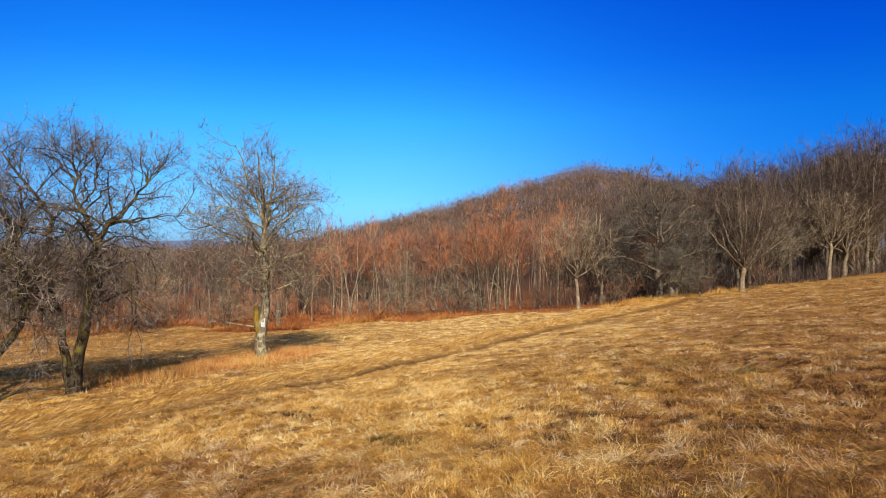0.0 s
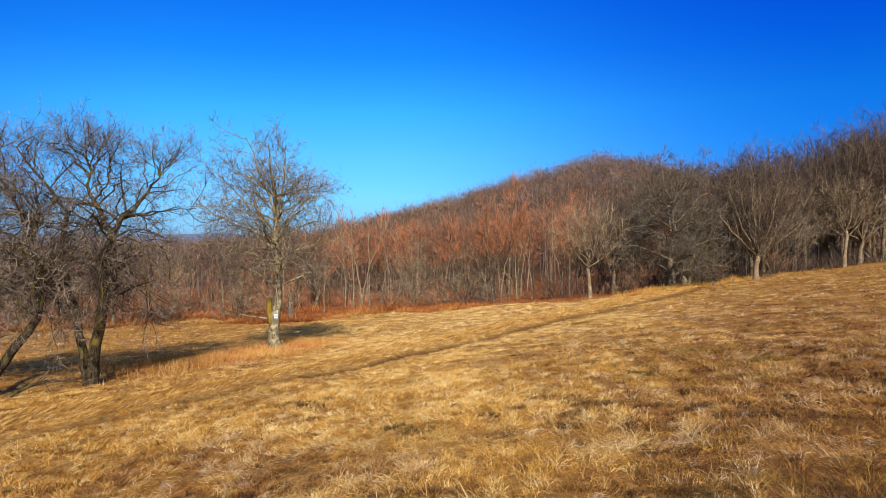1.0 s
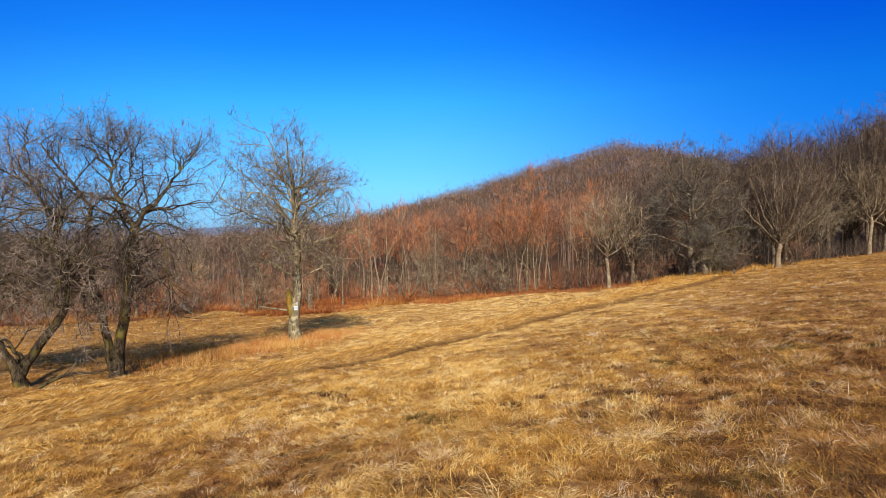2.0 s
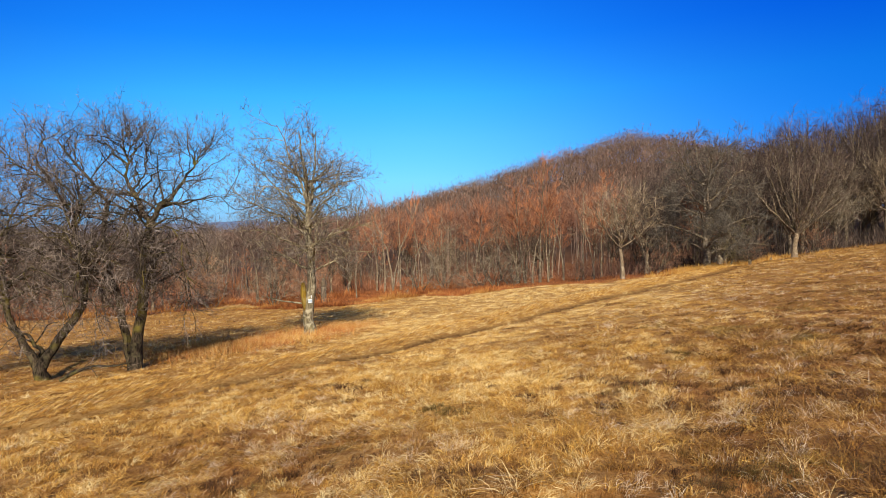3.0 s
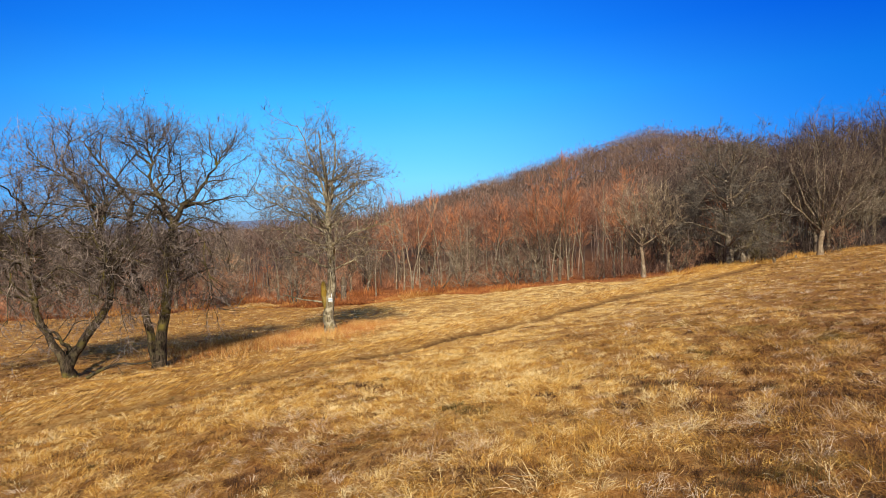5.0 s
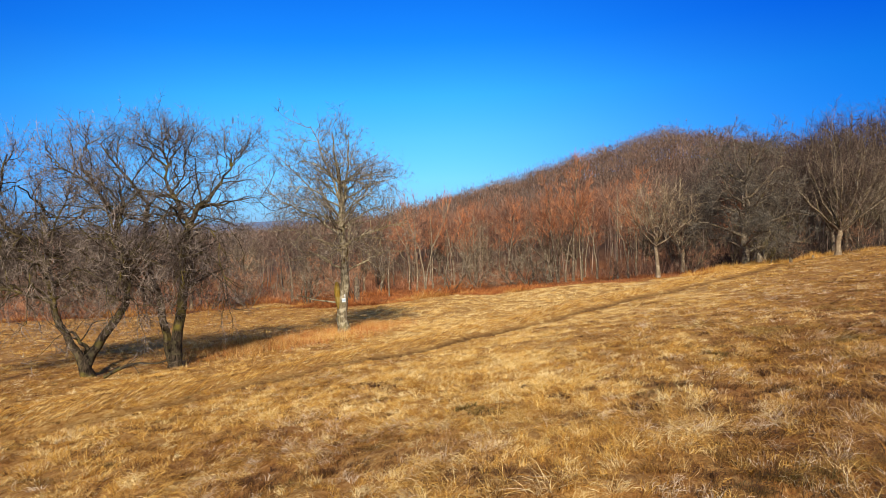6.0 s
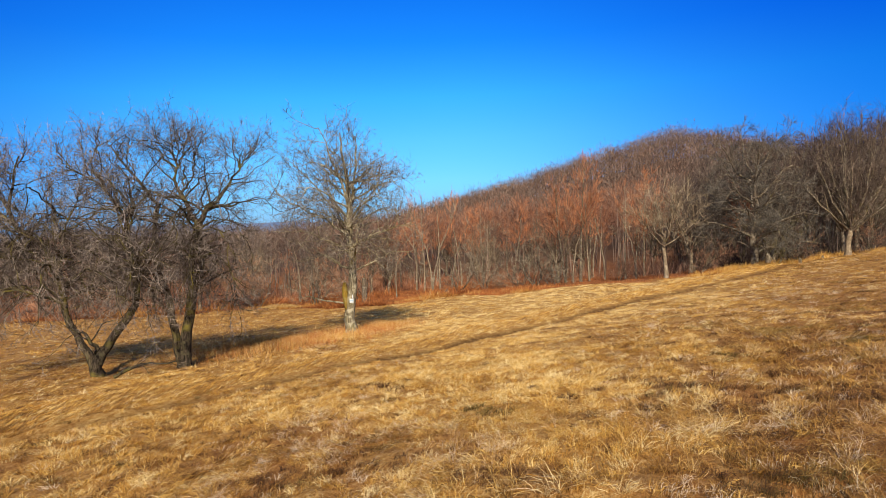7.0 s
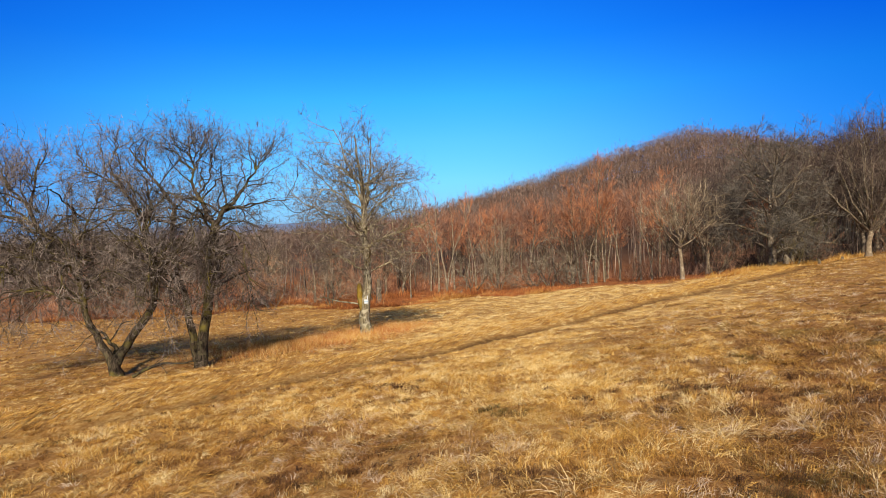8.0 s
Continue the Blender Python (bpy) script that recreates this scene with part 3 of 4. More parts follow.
# ---- bare trees ----
class Limbs:
    """Gathers branch polylines, then skins them as tapering tubes."""

    def __init__(self, seed):
        self.rng = np.random.RandomState(seed)
        self.lines = {}
        self.limb = 0
        self.side = False

    def add(self, key, pts, radii, sides):
        if key == "limb":
            key = "branch" if self.side else "limb:%d" % self.limb
        self.lines.setdefault((key, len(pts), sides), []).append((np.asarray(pts, float), np.asarray(radii, float)))

    def keys(self, stem):
        return sorted({k for k, _, _ in self.lines if k.split(":")[0] == stem})

    def mesh(self, name, keyed):
        """One mesh of all the lines whose key is in keyed, a list of (key, material)."""
        vs, qs, ts, qm, tm, cs, off = [], [], [], [], [], [], 0
        for (k, n, sides), rows in self.lines.items():
            slot = [i for i, (key, _) in enumerate(keyed) if key == k]
            if not slot:
                continue
            P = np.stack([p for p, _ in rows])
            R = np.stack([r for _, r in rows])
            m = len(rows)
            T = np.gradient(P, axis=1)
            T /= np.linalg.norm(T, axis=2, keepdims=True) + 1e-9
            ref = np.where(np.abs(T[:, :1, 2:]) > 0.8, np.array([1.0, 0.13, 0]), np.array([0, 0.13, 1.0]))
            U = np.cross(T, np.broadcast_to(ref, T.shape))
            U /= np.linalg.norm(U, axis=2, keepdims=True) + 1e-9
            W = np.cross(T, U)
            if n == 2:
                # twigs: slim spikes
                c = 3 if sides == 3 else 2
                ang = np.arange(c)[None] * 2 * np.pi / c + self.rng.uniform(0, 3, (m, 1))
                ring = P[:, 0, None] + R[:, 0, None, None] * (np.cos(ang)[:, :, None] * U[:, 0, None] + np.sin(ang)[:, :, None] * W[:, 0, None])
                v = np.concatenate([ring, P[:, 1:2]], 1).reshape(-1, 3)
                b = (np.arange(m) * (c + 1) + off)[:, None]
                if c == 3:
                    t = np.concatenate([b + np.array([[0, 1, 3]]), b + np.array([[1, 2, 3]]), b + np.array([[2, 0, 3]])])
                else:
                    t = b + np.array([[0, 1, 2]])
                ts.append(t)
                tm += [slot[0]] * len(t)
            else:
                ang = np.arange(sides) * 2 * np.pi / sides
                v = P[:, :, None] + R[:, :, None, None] * (np.cos(ang)[None, None, :, None] * U[:, :, None] + np.sin(ang)[None, None, :, None] * W[:, :, None])
                v = v.reshape(-1, 3)
                b = np.arange(m)[:, None, None] * n * sides + np.arange(n - 1)[None, :, None] * sides + off
                s0 = np.arange(1 if sides == 2 else sides)[None, None, :]
                s1 = (s0 + 1) % sides
                q = np.stack([b + s0, b + s1, b + s1 + sides, b + s0 + sides], -1).reshape(-1, 4)
                qs.append(q)
                qm += [slot[0]] * len(q)
            vs.append(v)
            cs.append(np.repeat(np.stack([0.12 + 0.72 * self.rng.rand(m) ** 1.2, np.zeros(m)], -1), len(v) // m, 0))
            off += len(v)
        if not vs:
            return None
        me = make_mesh(name, np.concatenate(vs), np.concatenate(qs) if qs else None, np.concatenate(ts) if ts else None, None, np.concatenate(cs), True)
        for _, mat in keyed:
            me.materials.append(mat)
        me.polygons.foreach_set("material_index", np.array(qm + tm, np.int32))
        return me


def smooth_line(pts, n):
    """A Catmull-Rom line of n points through pts."""
    p = np.asarray(pts, float)
    p = np.concatenate([2 * p[:1] - p[1:2], p, 2 * p[-1:] - p[-2:-1]])
    out = []
    for s in np.linspace(0, len(p) - 3 - 1e-6, n):
        i = int(s)
        f = s - i
        a, b, c, d = p[i:i + 4]
        out.append(0.5 * (2 * b + (c - a) * f + (2 * a - 5 * b + 4 * c - d) * f * f + (3 * b - a - 3 * c + d) * f ** 3))
    return np.array(out)


def unit(v):
    return v / (np.linalg.norm(v) + 1e-9)


def sprout(T, pts, radii, level, spec, lo=0.2):
    """Side branches along a line, down to the twigs. spec[level]: count per metre, length, spread of length, angle, rise, wander, points, sides, key."""
    if level >= len(spec):
        return
    per_m, length, vary, angle, rise, wander, npts, sides, key = spec[level][:9]
    rng = T.rng
    seg = np.linalg.norm(np.diff(pts, axis=0), axis=1)
    total = seg.sum()
    count = rng.poisson(max(per_m * total * (1 - lo), 0.3))
    if level == len(spec) - 1:
        count = max(count, 2)
    cum = np.concatenate([[0], np.cumsum(seg)]) / total
    for _ in range(count):
        f = lo + (1 - lo) * rng.rand()
        i = min(np.searchsorted(cum, f, side="right") - 1, len(seg) - 1)
        g = (f - cum[i]) / max(cum[i + 1] - cum[i], 1e-6)
        p = pts[i] + (pts[i + 1] - pts[i]) * g
        r0 = radii[i] + (radii[i + 1] - radii[i]) * g
        t = unit(pts[i + 1] - pts[i])
        side = unit(np.cross(t, rng.normal(0, 1, 3)))
        ang = math.radians(angle * rng.uniform(0.6, 1.35))
        d = unit(t * math.cos(ang) + side * math.sin(ang) + np.array([0, 0, rise * rng.uniform(0.3, 1.5)]))
        L = length * rng.uniform(1 - vary, 1 + vary) * (1.15 - 0.5 * f)
        if npts == 2:
            T.add(key, [p, p + d * L], [max(0.45 * r0, spec[level][9]), 0.0], sides)
            continue
        line = [p]
        step = L / (npts - 1)
        for k in range(npts - 1):
            d = unit(d + rng.normal(0, wander, 3) + np.array([0, 0, rise * 0.35]))
            line.append(line[-1] + d * step)
        line = np.array(line)
        ra = min(max(r0 * rng.uniform(0.35, 0.6), spec[level][9]), 0.022 * L + 0.004)
        rr = ra * np.linspace(1, 0.28, npts)
        T.add(key, line, rr, sides)
        sprout(T, line, rr, level + 1, spec, 0.15)
        if level + 1 < len(spec) and spec[level + 1][6] == 2:
            # the tip runs out in a twig of its own
            T.add(spec[level + 1][8], [line[-1], line[-1] + unit(line[-1] - line[-2]) * spec[level + 1][1]], [rr[-1], 0], spec[level + 1][7])


def main_limb(T, pts, r0, r1, spec, n=14, sides=9, key="trunk", lo=0.2, gnarl=0.03):
    line = smooth_line(pts, n)
    line[1:-1] += T.rng.normal(0, gnarl, (n - 2, 3))
    radii = np.linspace(0, 1, n)
    radii = r0 + (r1 - r0) * radii ** 1.05
    radii *= T.rng.uniform(0.93, 1.08, n)
    if key.startswith("trunk") and line[0][2] < 0.05:
        radii[0], radii[1] = radii[0] * 1.35, radii[1] * 1.12
    T.limb += 1
    T.add(key, line, radii, sides)
    T.side = True
    sprout(T, line, radii, 0, spec, lo)
    T.side = False
    return line


def finish_tree(T, name, bark, twig, place, label, group="", trunk_label="", crown_label="", single=True):
    """A tree of trunks, limbs and a crown of twigs. single: each main limb is a part, otherwise the limbs belong to the crown."""
    tree = new(name)
    for key in T.keys("trunk"):
        part("trunk", T.mesh(name + "_trunk", [(key, bark)]), tree, trunk_label)
    crown = [("twig", twig), ("branch", bark)]
    if single:
        for key in T.keys("limb"):
            part("limb", T.mesh(name + "_limb", [(key, bark)]), tree)
    else:
        crown += [(key, bark) for key in T.keys("limb")]
    ob = part("crown", T.mesh(name + "_crown", crown), tree, crown_label)
    tagged(ob, kind="stuff")
    tree.location = place
    return tagged(tree, label, "tree", group)


def at_ground(x, y, sink=0.08):
    return (x, y, float(ground_z(x, y)) - sink)


# spec rows: per metre, length, vary, angle, rise, wander, points, sides, key, least radius
SPEC_PEAR = [
    (6.0, 1.5, 0.55, 60, 0.06, 0.17, 8, 4, "limb", 0.014),
    (12.0, 0.58, 0.5, 52, 0.08, 0.24, 4, 2, "twig", 0.0078),
    (12.0, 0.22, 0.5, 50, 0.08, 0.2, 2, 2, "twig", 0.006),
]
SPEC_APPLE = [
    (5.4, 1.5, 0.55, 58, 0.06, 0.22, 8, 4, "limb", 0.013),
    (16.0, 0.66, 0.5, 54, 0.08, 0.25, 5, 2, "twig", 0.0072),
    (14.0, 0.23, 0.5, 52, 0.08, 0.2, 2, 2, "twig", 0.0055),
]
SPEC_HANG = [
    (3.4, 1.1, 0.6, 56, -0.06, 0.22, 7, 4, "limb", 0.011),
    (13.0, 0.6, 0.5, 50, -0.04, 0.24, 5, 2, "twig", 0.007),
    (13.0, 0.24, 0.5, 48, 0.0, 0.2, 2, 2, "twig", 0.0055),
]


def uv(points, k, depths):
    """Limb points given as across, up (in steps of k metres) and depth."""
    return [(u * k * 1.06, d, v * k) for (u, v), d in zip(points, depths)]


def spread_limbs(T, mid, low, high, reach, rise, count, r, spec, turn=0.0):
    """Side limbs that wind up the stem at the golden angle, shorter towards the top."""
    for i in range(count):
        f = i / (count - 1)
        a, z0 = 2.4 * i + turn, low + (high - low) * f
        q = reach * (1 - 0.5 * f) * T.rng.uniform(0.8, 1.15)
        c, d = math.cos(a) * q, math.sin(a) * q
        main_limb(T, [(mid[0], mid[1], z0), (mid[0] + 0.35 * c, mid[1] + 0.35 * d, z0 + 0.5 * rise), (mid[0] + 0.75 * c, mid[1] + 0.75 * d, z0 + 0.9 * rise),
                      (mid[0] + c, mid[1] + d, z0 + rise * T.rng.uniform(0.7, 1.2))], r * (1 - 0.3 * f), 0.009, spec, 9, 6, "limb", 0.12, 0.04)


def pear_tree():
    T = Limbs(3)
    k = 0.0138
    main_limb(T, uv([(0, -8), (-4, 60), (6, 130), (8, 220), (4, 300), (6, 380), (2, 450), (-6, 510), (-12, 575)], k, (0, 0, 0, .05, 0, 0, .05, 0, 0)),
              0.225, 0.02, SPEC_PEAR, 20, 12, lo=0.36, gnarl=0.015)
    for pts, dep, r in [
        ([(4, 330), (14, 400), (22, 470), (26, 530), (30, 575)], (0, .1, .2, .2, .2), 0.08),
        ([(2, 380), (-16, 450), (-34, 520), (-62, 590)], (0, -.2, -.3, -.4), 0.06),
        ([(4, 380), (34, 425), (76, 450), (125, 462)], (0, .2, .3, .3), 0.05),
        ([(6, 330), (-40, 380), (-80, 430), (-130, 490)], (0, -.2, -.4, -.6), 0.055),
        ([(6, 280), (-50, 330), (-120, 370), (-180, 410)], (0, -.3, -.5, -.8), 0.06),
    ]:
        main_limb(T, uv(pts, k, dep), 0.85 * r, 0.012, SPEC_PEAR, 10, 7, "limb", 0.1, 0.035)
    spread_limbs(T, (0.08, 0.0), 2.4, 6.0, 3.0, 0.9, 18, 0.050, SPEC_PEAR, 0.4)
    # low dead branch over the meadow
    low = smooth_line(uv([(-12, 92), (-40, 98), (-75, 104), (-110, 116), (-128, 112)], k, (0, -.1, -.2, -.2, -.3)), 8)
    T.limb += 1
    T.add("limb", low, np.linspace(0.045, 0.012, 8), 6)
    sprout(T, low, np.linspace(0.03, 0.01, 8), 1, SPEC_PEAR, 0.55)
    x, y = -6.87, 23.6
    tree = finish_tree(T, "pear_tree", BARK_PALE, TWIG_GREY, at_ground(x, y), "old leafless pear tree with a waymark on its pale trunk", "",
                       "pale lichen-covered trunk", "fine grey leafless twigs")
    trunk = next(ob for ob in tree.children if ob.name.startswith("trunk"))
    # the mossy stub of a broken-off second stem
    S = Limbs(4)
    S.add("stub", smooth_line([(0.0, -0.02, 0.7), (-0.11, -0.06, 1.15), (-0.19, -0.08, 1.55), (-0.20, -0.08, 2.1)], 9),
          [0.10, 0.13, 0.135, 0.13, 0.12, 0.115, 0.12, 0.105, 0.06], 11)
    part("stub", S.mesh("stub", [("stub", MOSS)]), trunk, "broken stub covered in yellow moss")
    # waymark: white, coloured, white stripes painted on the bark
    paint, nt, b = material("white_paint", 0.7)
    wear = noise_out(nt, 30.0, 4.0)
    nt.links.new(ramp(nt, wear, [(0.25, (0.45, 0.43, 0.38)), (0.5, (0.62, 0.61, 0.57))]), b.inputs["Base Color"])
    stripe, nt, b = material("grey_blue_paint", 0.7)
    nt.links.new(ramp(nt, noise_out(nt, 30.0, 4.0), [(0.25, (0.30, 0.32, 0.33)), (0.45, (0.36, 0.44, 0.52))]), b.inputs["Base Color"])
    for name, z0, z1, mat, th0, th1 in (("waymark_top", 1.50, 1.63, paint, -70, -61), ("waymark_upper", 1.43, 1.48, paint, -98, -57),
                                        ("waymark_middle", 1.375, 1.428, stripe, -98, -57), ("waymark_lower", 1.32, 1.373, paint, -98, -57)):
        cols = 7
        v, q = [], []
        for zz in (z0, z1):
            for i in range(cols):
                th = radians(th0 + (th1 - th0) * i / (cols - 1))
                v.append((0.045 + 0.222 * math.cos(th), 0.222 * math.sin(th), zz))
        q = [(i, i + 1, i + 1 + cols, i + cols) for i in range(cols - 1)]
        part("waymark", make_mesh(name, v, q, None, mat, None, True), trunk, "painted trail blaze")


SPEC_SHOOT = [
    (20.0, 0.8, 0.5, 40, 0.20, 0.16, 5, 2, "twig", 0.006),
    (12.0, 0.22, 0.5, 48, 0.12, 0.1, 2, 2, "twig", 0.0055),
]


def droop_sprays(T, mid, height, reach, count, fall=0.5, turn=1.0):
    """Outer boughs that arch over and hang."""
    for i in range(count):
        a = 2.4 * i + turn
        r = reach * T.rng.uniform(0.65, 1.15)
        c, q, z0 = math.cos(a) * r, math.sin(a) * r, height + T.rng.uniform(0, 1.5)
        main_limb(T, [(mid[0], mid[1], z0), (mid[0] + 0.4 * c, mid[1] + 0.4 * q, z0 + 0.5), (mid[0] + 0.8 * c, mid[1] + 0.8 * q, z0 + 0.3), (mid[0] + c, mid[1] + q, z0 - fall)],
                  0.034, 0.007, SPEC_HANG, 8, 5, "limb", 0.2, 0.06)


def limb_fan(T, rows, spec, thin=0.72):
    """Limbs given as points across and up, their depths and the radius at the root."""
    for pts, dep, r in rows:
        line = [(u, d, v) for (u, v), d in zip(pts, np.interp(np.linspace(0, 1, len(pts)), np.linspace(0, 1, len(dep)), dep))]
        main_limb(T, line, thin * r, 0.009, spec, 10, 7, "limb", 0.12, 0.035)


def stem(T, pts, depth, r0, r1, spec, n, key, lo):
    main_limb(T, [(u, depth * k / (len(pts) - 1), v) for k, (u, v) in enumerate(pts)], r0, r1, spec, n, 11, key, lo, 0.025)


def apple_tree_twin():
    T = Limbs(5)
    stem(T, [(0, -0.08), (0.1, 0.73), (0.27, 1.74), (0.47, 2.74), (0.56, 3.54), (0.64, 4.34)], 0.1, 0.172, 0.115, SPEC_APPLE, 14, "trunk:0", 0.5)
    stem(T, [(-0.06, 0.2), (-0.16, 1.0), (-0.30, 1.85), (-0.46, 2.56), (-0.56, 3.37), (-0.54, 4.38), (-0.46, 4.93), (-0.81, 5.39), (-1.27, 5.92), (-1.73, 6.64)],
         -0.3, 0.12, 0.018, SPEC_APPLE, 18, "trunk:1", 0.3)
    limb_fan(T, [
        ([(0.64, 4.30), (0.93, 4.67), (1.32, 5.05), (1.68, 5.53), (1.99, 5.85), (2.05, 6.2)], (.1, .1, 0), 0.115),
        ([(0.93, 4.67), (1.41, 4.85), (2.04, 4.92), (2.75, 4.99)], (.1, .4, .7), 0.05),
        ([(0.64, 4.30), (0.34, 4.7), (0.1, 5.15), (-0.05, 5.46), (0.01, 6.0), (-0.03, 6.5), (0.12, 6.85)], (.1, .2, .1), 0.12),
        ([(0.1, 5.15), (0.75, 5.6), (0.92, 6.3)], (.1, -.3, -.5), 0.05),
        ([(-0.54, 4.38), (-1.08, 4.6), (-1.49, 5.12)], (-.2, -.5, -.8), 0.06),
        ([(0.01, 5.8), (-0.51, 6.4), (-1.1, 6.7)], (.1, .2, .4), 0.05),
        ([(0.03, 5.9), (0.5, 6.4), (0.85, 6.65)], (.1, -.1, -.2), 0.045),
    ], SPEC_APPLE)
    # upright water shoots
    limb_fan(T, [
        ([(1.99, 5.85), (1.9, 6.3), (1.9, 6.65)], (0, -.1), 0.035), ([(1.99, 5.85), (2.26, 6.3), (2.2, 6.6)], (0, .2), 0.035),
        ([(1.99, 5.85), (2.40, 6.2), (2.7, 6.6)], (0, -.2), 0.03), ([(1.68, 5.53), (1.55, 6.1), (1.43, 6.7)], (0, .3), 0.03),
        ([(0.12, 6.6), (0.1, 6.9), (-0.03, 7.2)], (.1, .1), 0.03), ([(0.0, 6.3), (-0.35, 6.7), (-0.45, 6.95)], (.1, -.2), 0.03),
        ([(0.1, 6.4), (0.42, 6.75), (0.5, 7.0)], (.1, .3), 0.03), ([(-1.27, 5.92), (-1.2, 6.5), (-1.3, 6.9)], (-.3, -.2), 0.03),
        ([(0.92, 6.0), (1.0, 6.3), (0.95, 6.5)], (-.5, -.5), 0.03), ([(-0.8, 6.55), (-0.95, 6.75), (-0.9, 6.9)], (.3, .3), 0.025),
    ], SPEC_SHOOT, 0.6)
    spread_limbs(T, (0.28, 0.05), 2.6, 5.4, 2.0, 0.7, 9, 0.040, SPEC_HANG, 1.7)
    droop_sprays(T, (0.35, 0.0), 2.2, 2.0, 9, 1.0)
    droop_sprays(T, (0.55, 0.0), 3.3, 2.1, 5, 0.6, 0.2)
    finish_tree(T, "apple_tree", BARK_DARK, TWIG_DARK, at_ground(-10.1, 16.95), "gnarled leafless fruit tree with twin dark trunks", "old fruit trees",
                "dark cracked bark with moss", "dense leafless twigs")


def apple_tree_forked():
    T = Limbs(6)
    main_limb(T, [(0, 0, -0.08), (0.03, 0, 0.38), (0.10, 0, 0.75)], 0.165, 0.135, [], 6, 12, "trunk:0")
    stem(T, [(-0.05, 0.25), (-0.22, 0.62), (-0.5, 1.2), (-0.77, 1.68), (-0.85, 2.45), (-0.95, 3.17), (-1.3, 3.7), (-2.16, 4.36), (-2.27, 4.79), (-2.04, 5.45), (-1.82, 6.2)],
         -0.2, 0.115, 0.018, SPEC_APPLE, 20, "trunk:1", 0.28)
    stem(T, [(0.08, 0.6), (0.47, 1.14), (0.87, 1.57), (1.1, 1.94), (1.25, 2.41), (1.27, 3.16), (1.09, 3.63), (0.97, 4.19), (0.8, 4.67), (0.37, 5.15), (-0.12, 5.6), (-0.84, 5.91)],
         0.3, 0.12, 0.018, SPEC_APPLE, 22, "trunk:2", 0.25)
    limb_fan(T, [
        ([(0.06, 0.8), (-0.26, 1.3), (-0.62, 1.44)], (0, -.1, -.1), 0.085),
        ([(-0.82, 2.07), (-1.59, 2.47), (-2.45, 2.48), (-3.4, 2.02)], (0, -.5, -.9), 0.065),
        ([(-0.88, 2.74), (-1.86, 3.29), (-3.05, 3.27), (-4.0, 2.91)], (-.1, .5, 1.0), 0.065),
        ([(-0.95, 3.17), (-0.85, 3.98), (-0.54, 4.72), (-0.72, 5.3)], (-.1, .2, .4), 0.06),
        ([(-2.16, 4.36), (-2.84, 4.81), (-3.36, 5.13), (-3.8, 5.25)], (-.2, 0, .2), 0.06),
        ([(-2.27, 4.79), (-2.68, 5.48), (-2.84, 6.1)], (-.2, -.4, -.5), 0.05),
        ([(0.97, 4.19), (1.06, 4.84), (0.9, 5.5), (0.5, 6.0)], (.2, .4, .5), 0.06),
        ([(0.37, 5.15), (0.15, 5.8), (0.4, 6.4)], (.3, .1, 0), 0.05),
        ([(1.1, 1.94), (1.6, 2.25), (1.9, 2.0)], (.1, -.3, -.5), 0.05),
        ([(1.27, 2.78), (1.79, 3.33), (2.3, 3.13)], (.1, -.2, -.4), 0.05),
    ], SPEC_APPLE)
    limb_fan(T, [
        ([(-2.04, 5.3), (-2.2, 5.8), (-2.3, 6.3)], (-.2, -.2), 0.03), ([(-2.6, 5.3), (-2.5, 5.8), (-2.45, 6.2)], (-.4, -.3), 0.03),
        ([(-3.2, 5.05), (-3.25, 5.5), (-3.3, 5.9)], (.1, .1), 0.03), ([(-0.6, 5.0), (-0.4, 5.6), (-0.35, 6.0)], (.4, .4), 0.03),
        ([(-0.12, 5.6), (-0.3, 6.1), (-0.3, 6.6)], (.3, .3), 0.03), ([(0.35, 6.2), (0.4, 6.6), (0.35, 6.9)], (0, 0), 0.03),
        ([(-0.7, 5.85), (-1.0, 6.2), (-1.1, 6.5)], (.3, .3), 0.03), ([(-1.9, 5.9), (-1.7, 6.3), (-1.65, 6.6)], (-.2, -.1), 0.03),
    ], SPEC_SHOOT, 0.6)
    spread_limbs(T, (-0.9, -0.05), 2.2, 4.6, 2.4, 0.7, 8, 0.042, SPEC_HANG, 0.6)
    spread_limbs(T, (1.15, 0.1), 2.4, 4.8, 1.9, 0.8, 7, 0.042, SPEC_HANG, 2.0)
    droop_sprays(T, (-1.0, 0.0), 1.9, 3.0, 9, 0.8)
    droop_sprays(T, (-2.4, 0.0), 2.2, 2.2, 9, 0.9, 2.2)
    droop_sprays(T, (-2.2, 0.1), 3.3, 2.4, 7, 0.5, 0.9)
    droop_sprays(T, (-3.2, 0.4), 2.1, 1.9, 9, 0.9, 0.3)
    droop_sprays(T, (1.2, 0.1), 2.2, 1.6, 5, 0.8, 0.4)
    finish_tree(T, "apple_tree", BARK_DARK, TWIG_DARK, at_ground(-11.85, 15.6), "broad leafless fruit tree forking low into two trunks", "old fruit trees",
                "dark trunk forking low in a V, mossy at its foot", "dense drooping leafless twigs")


pear_tree()
apple_tree_twin()
apple_tree_forked()


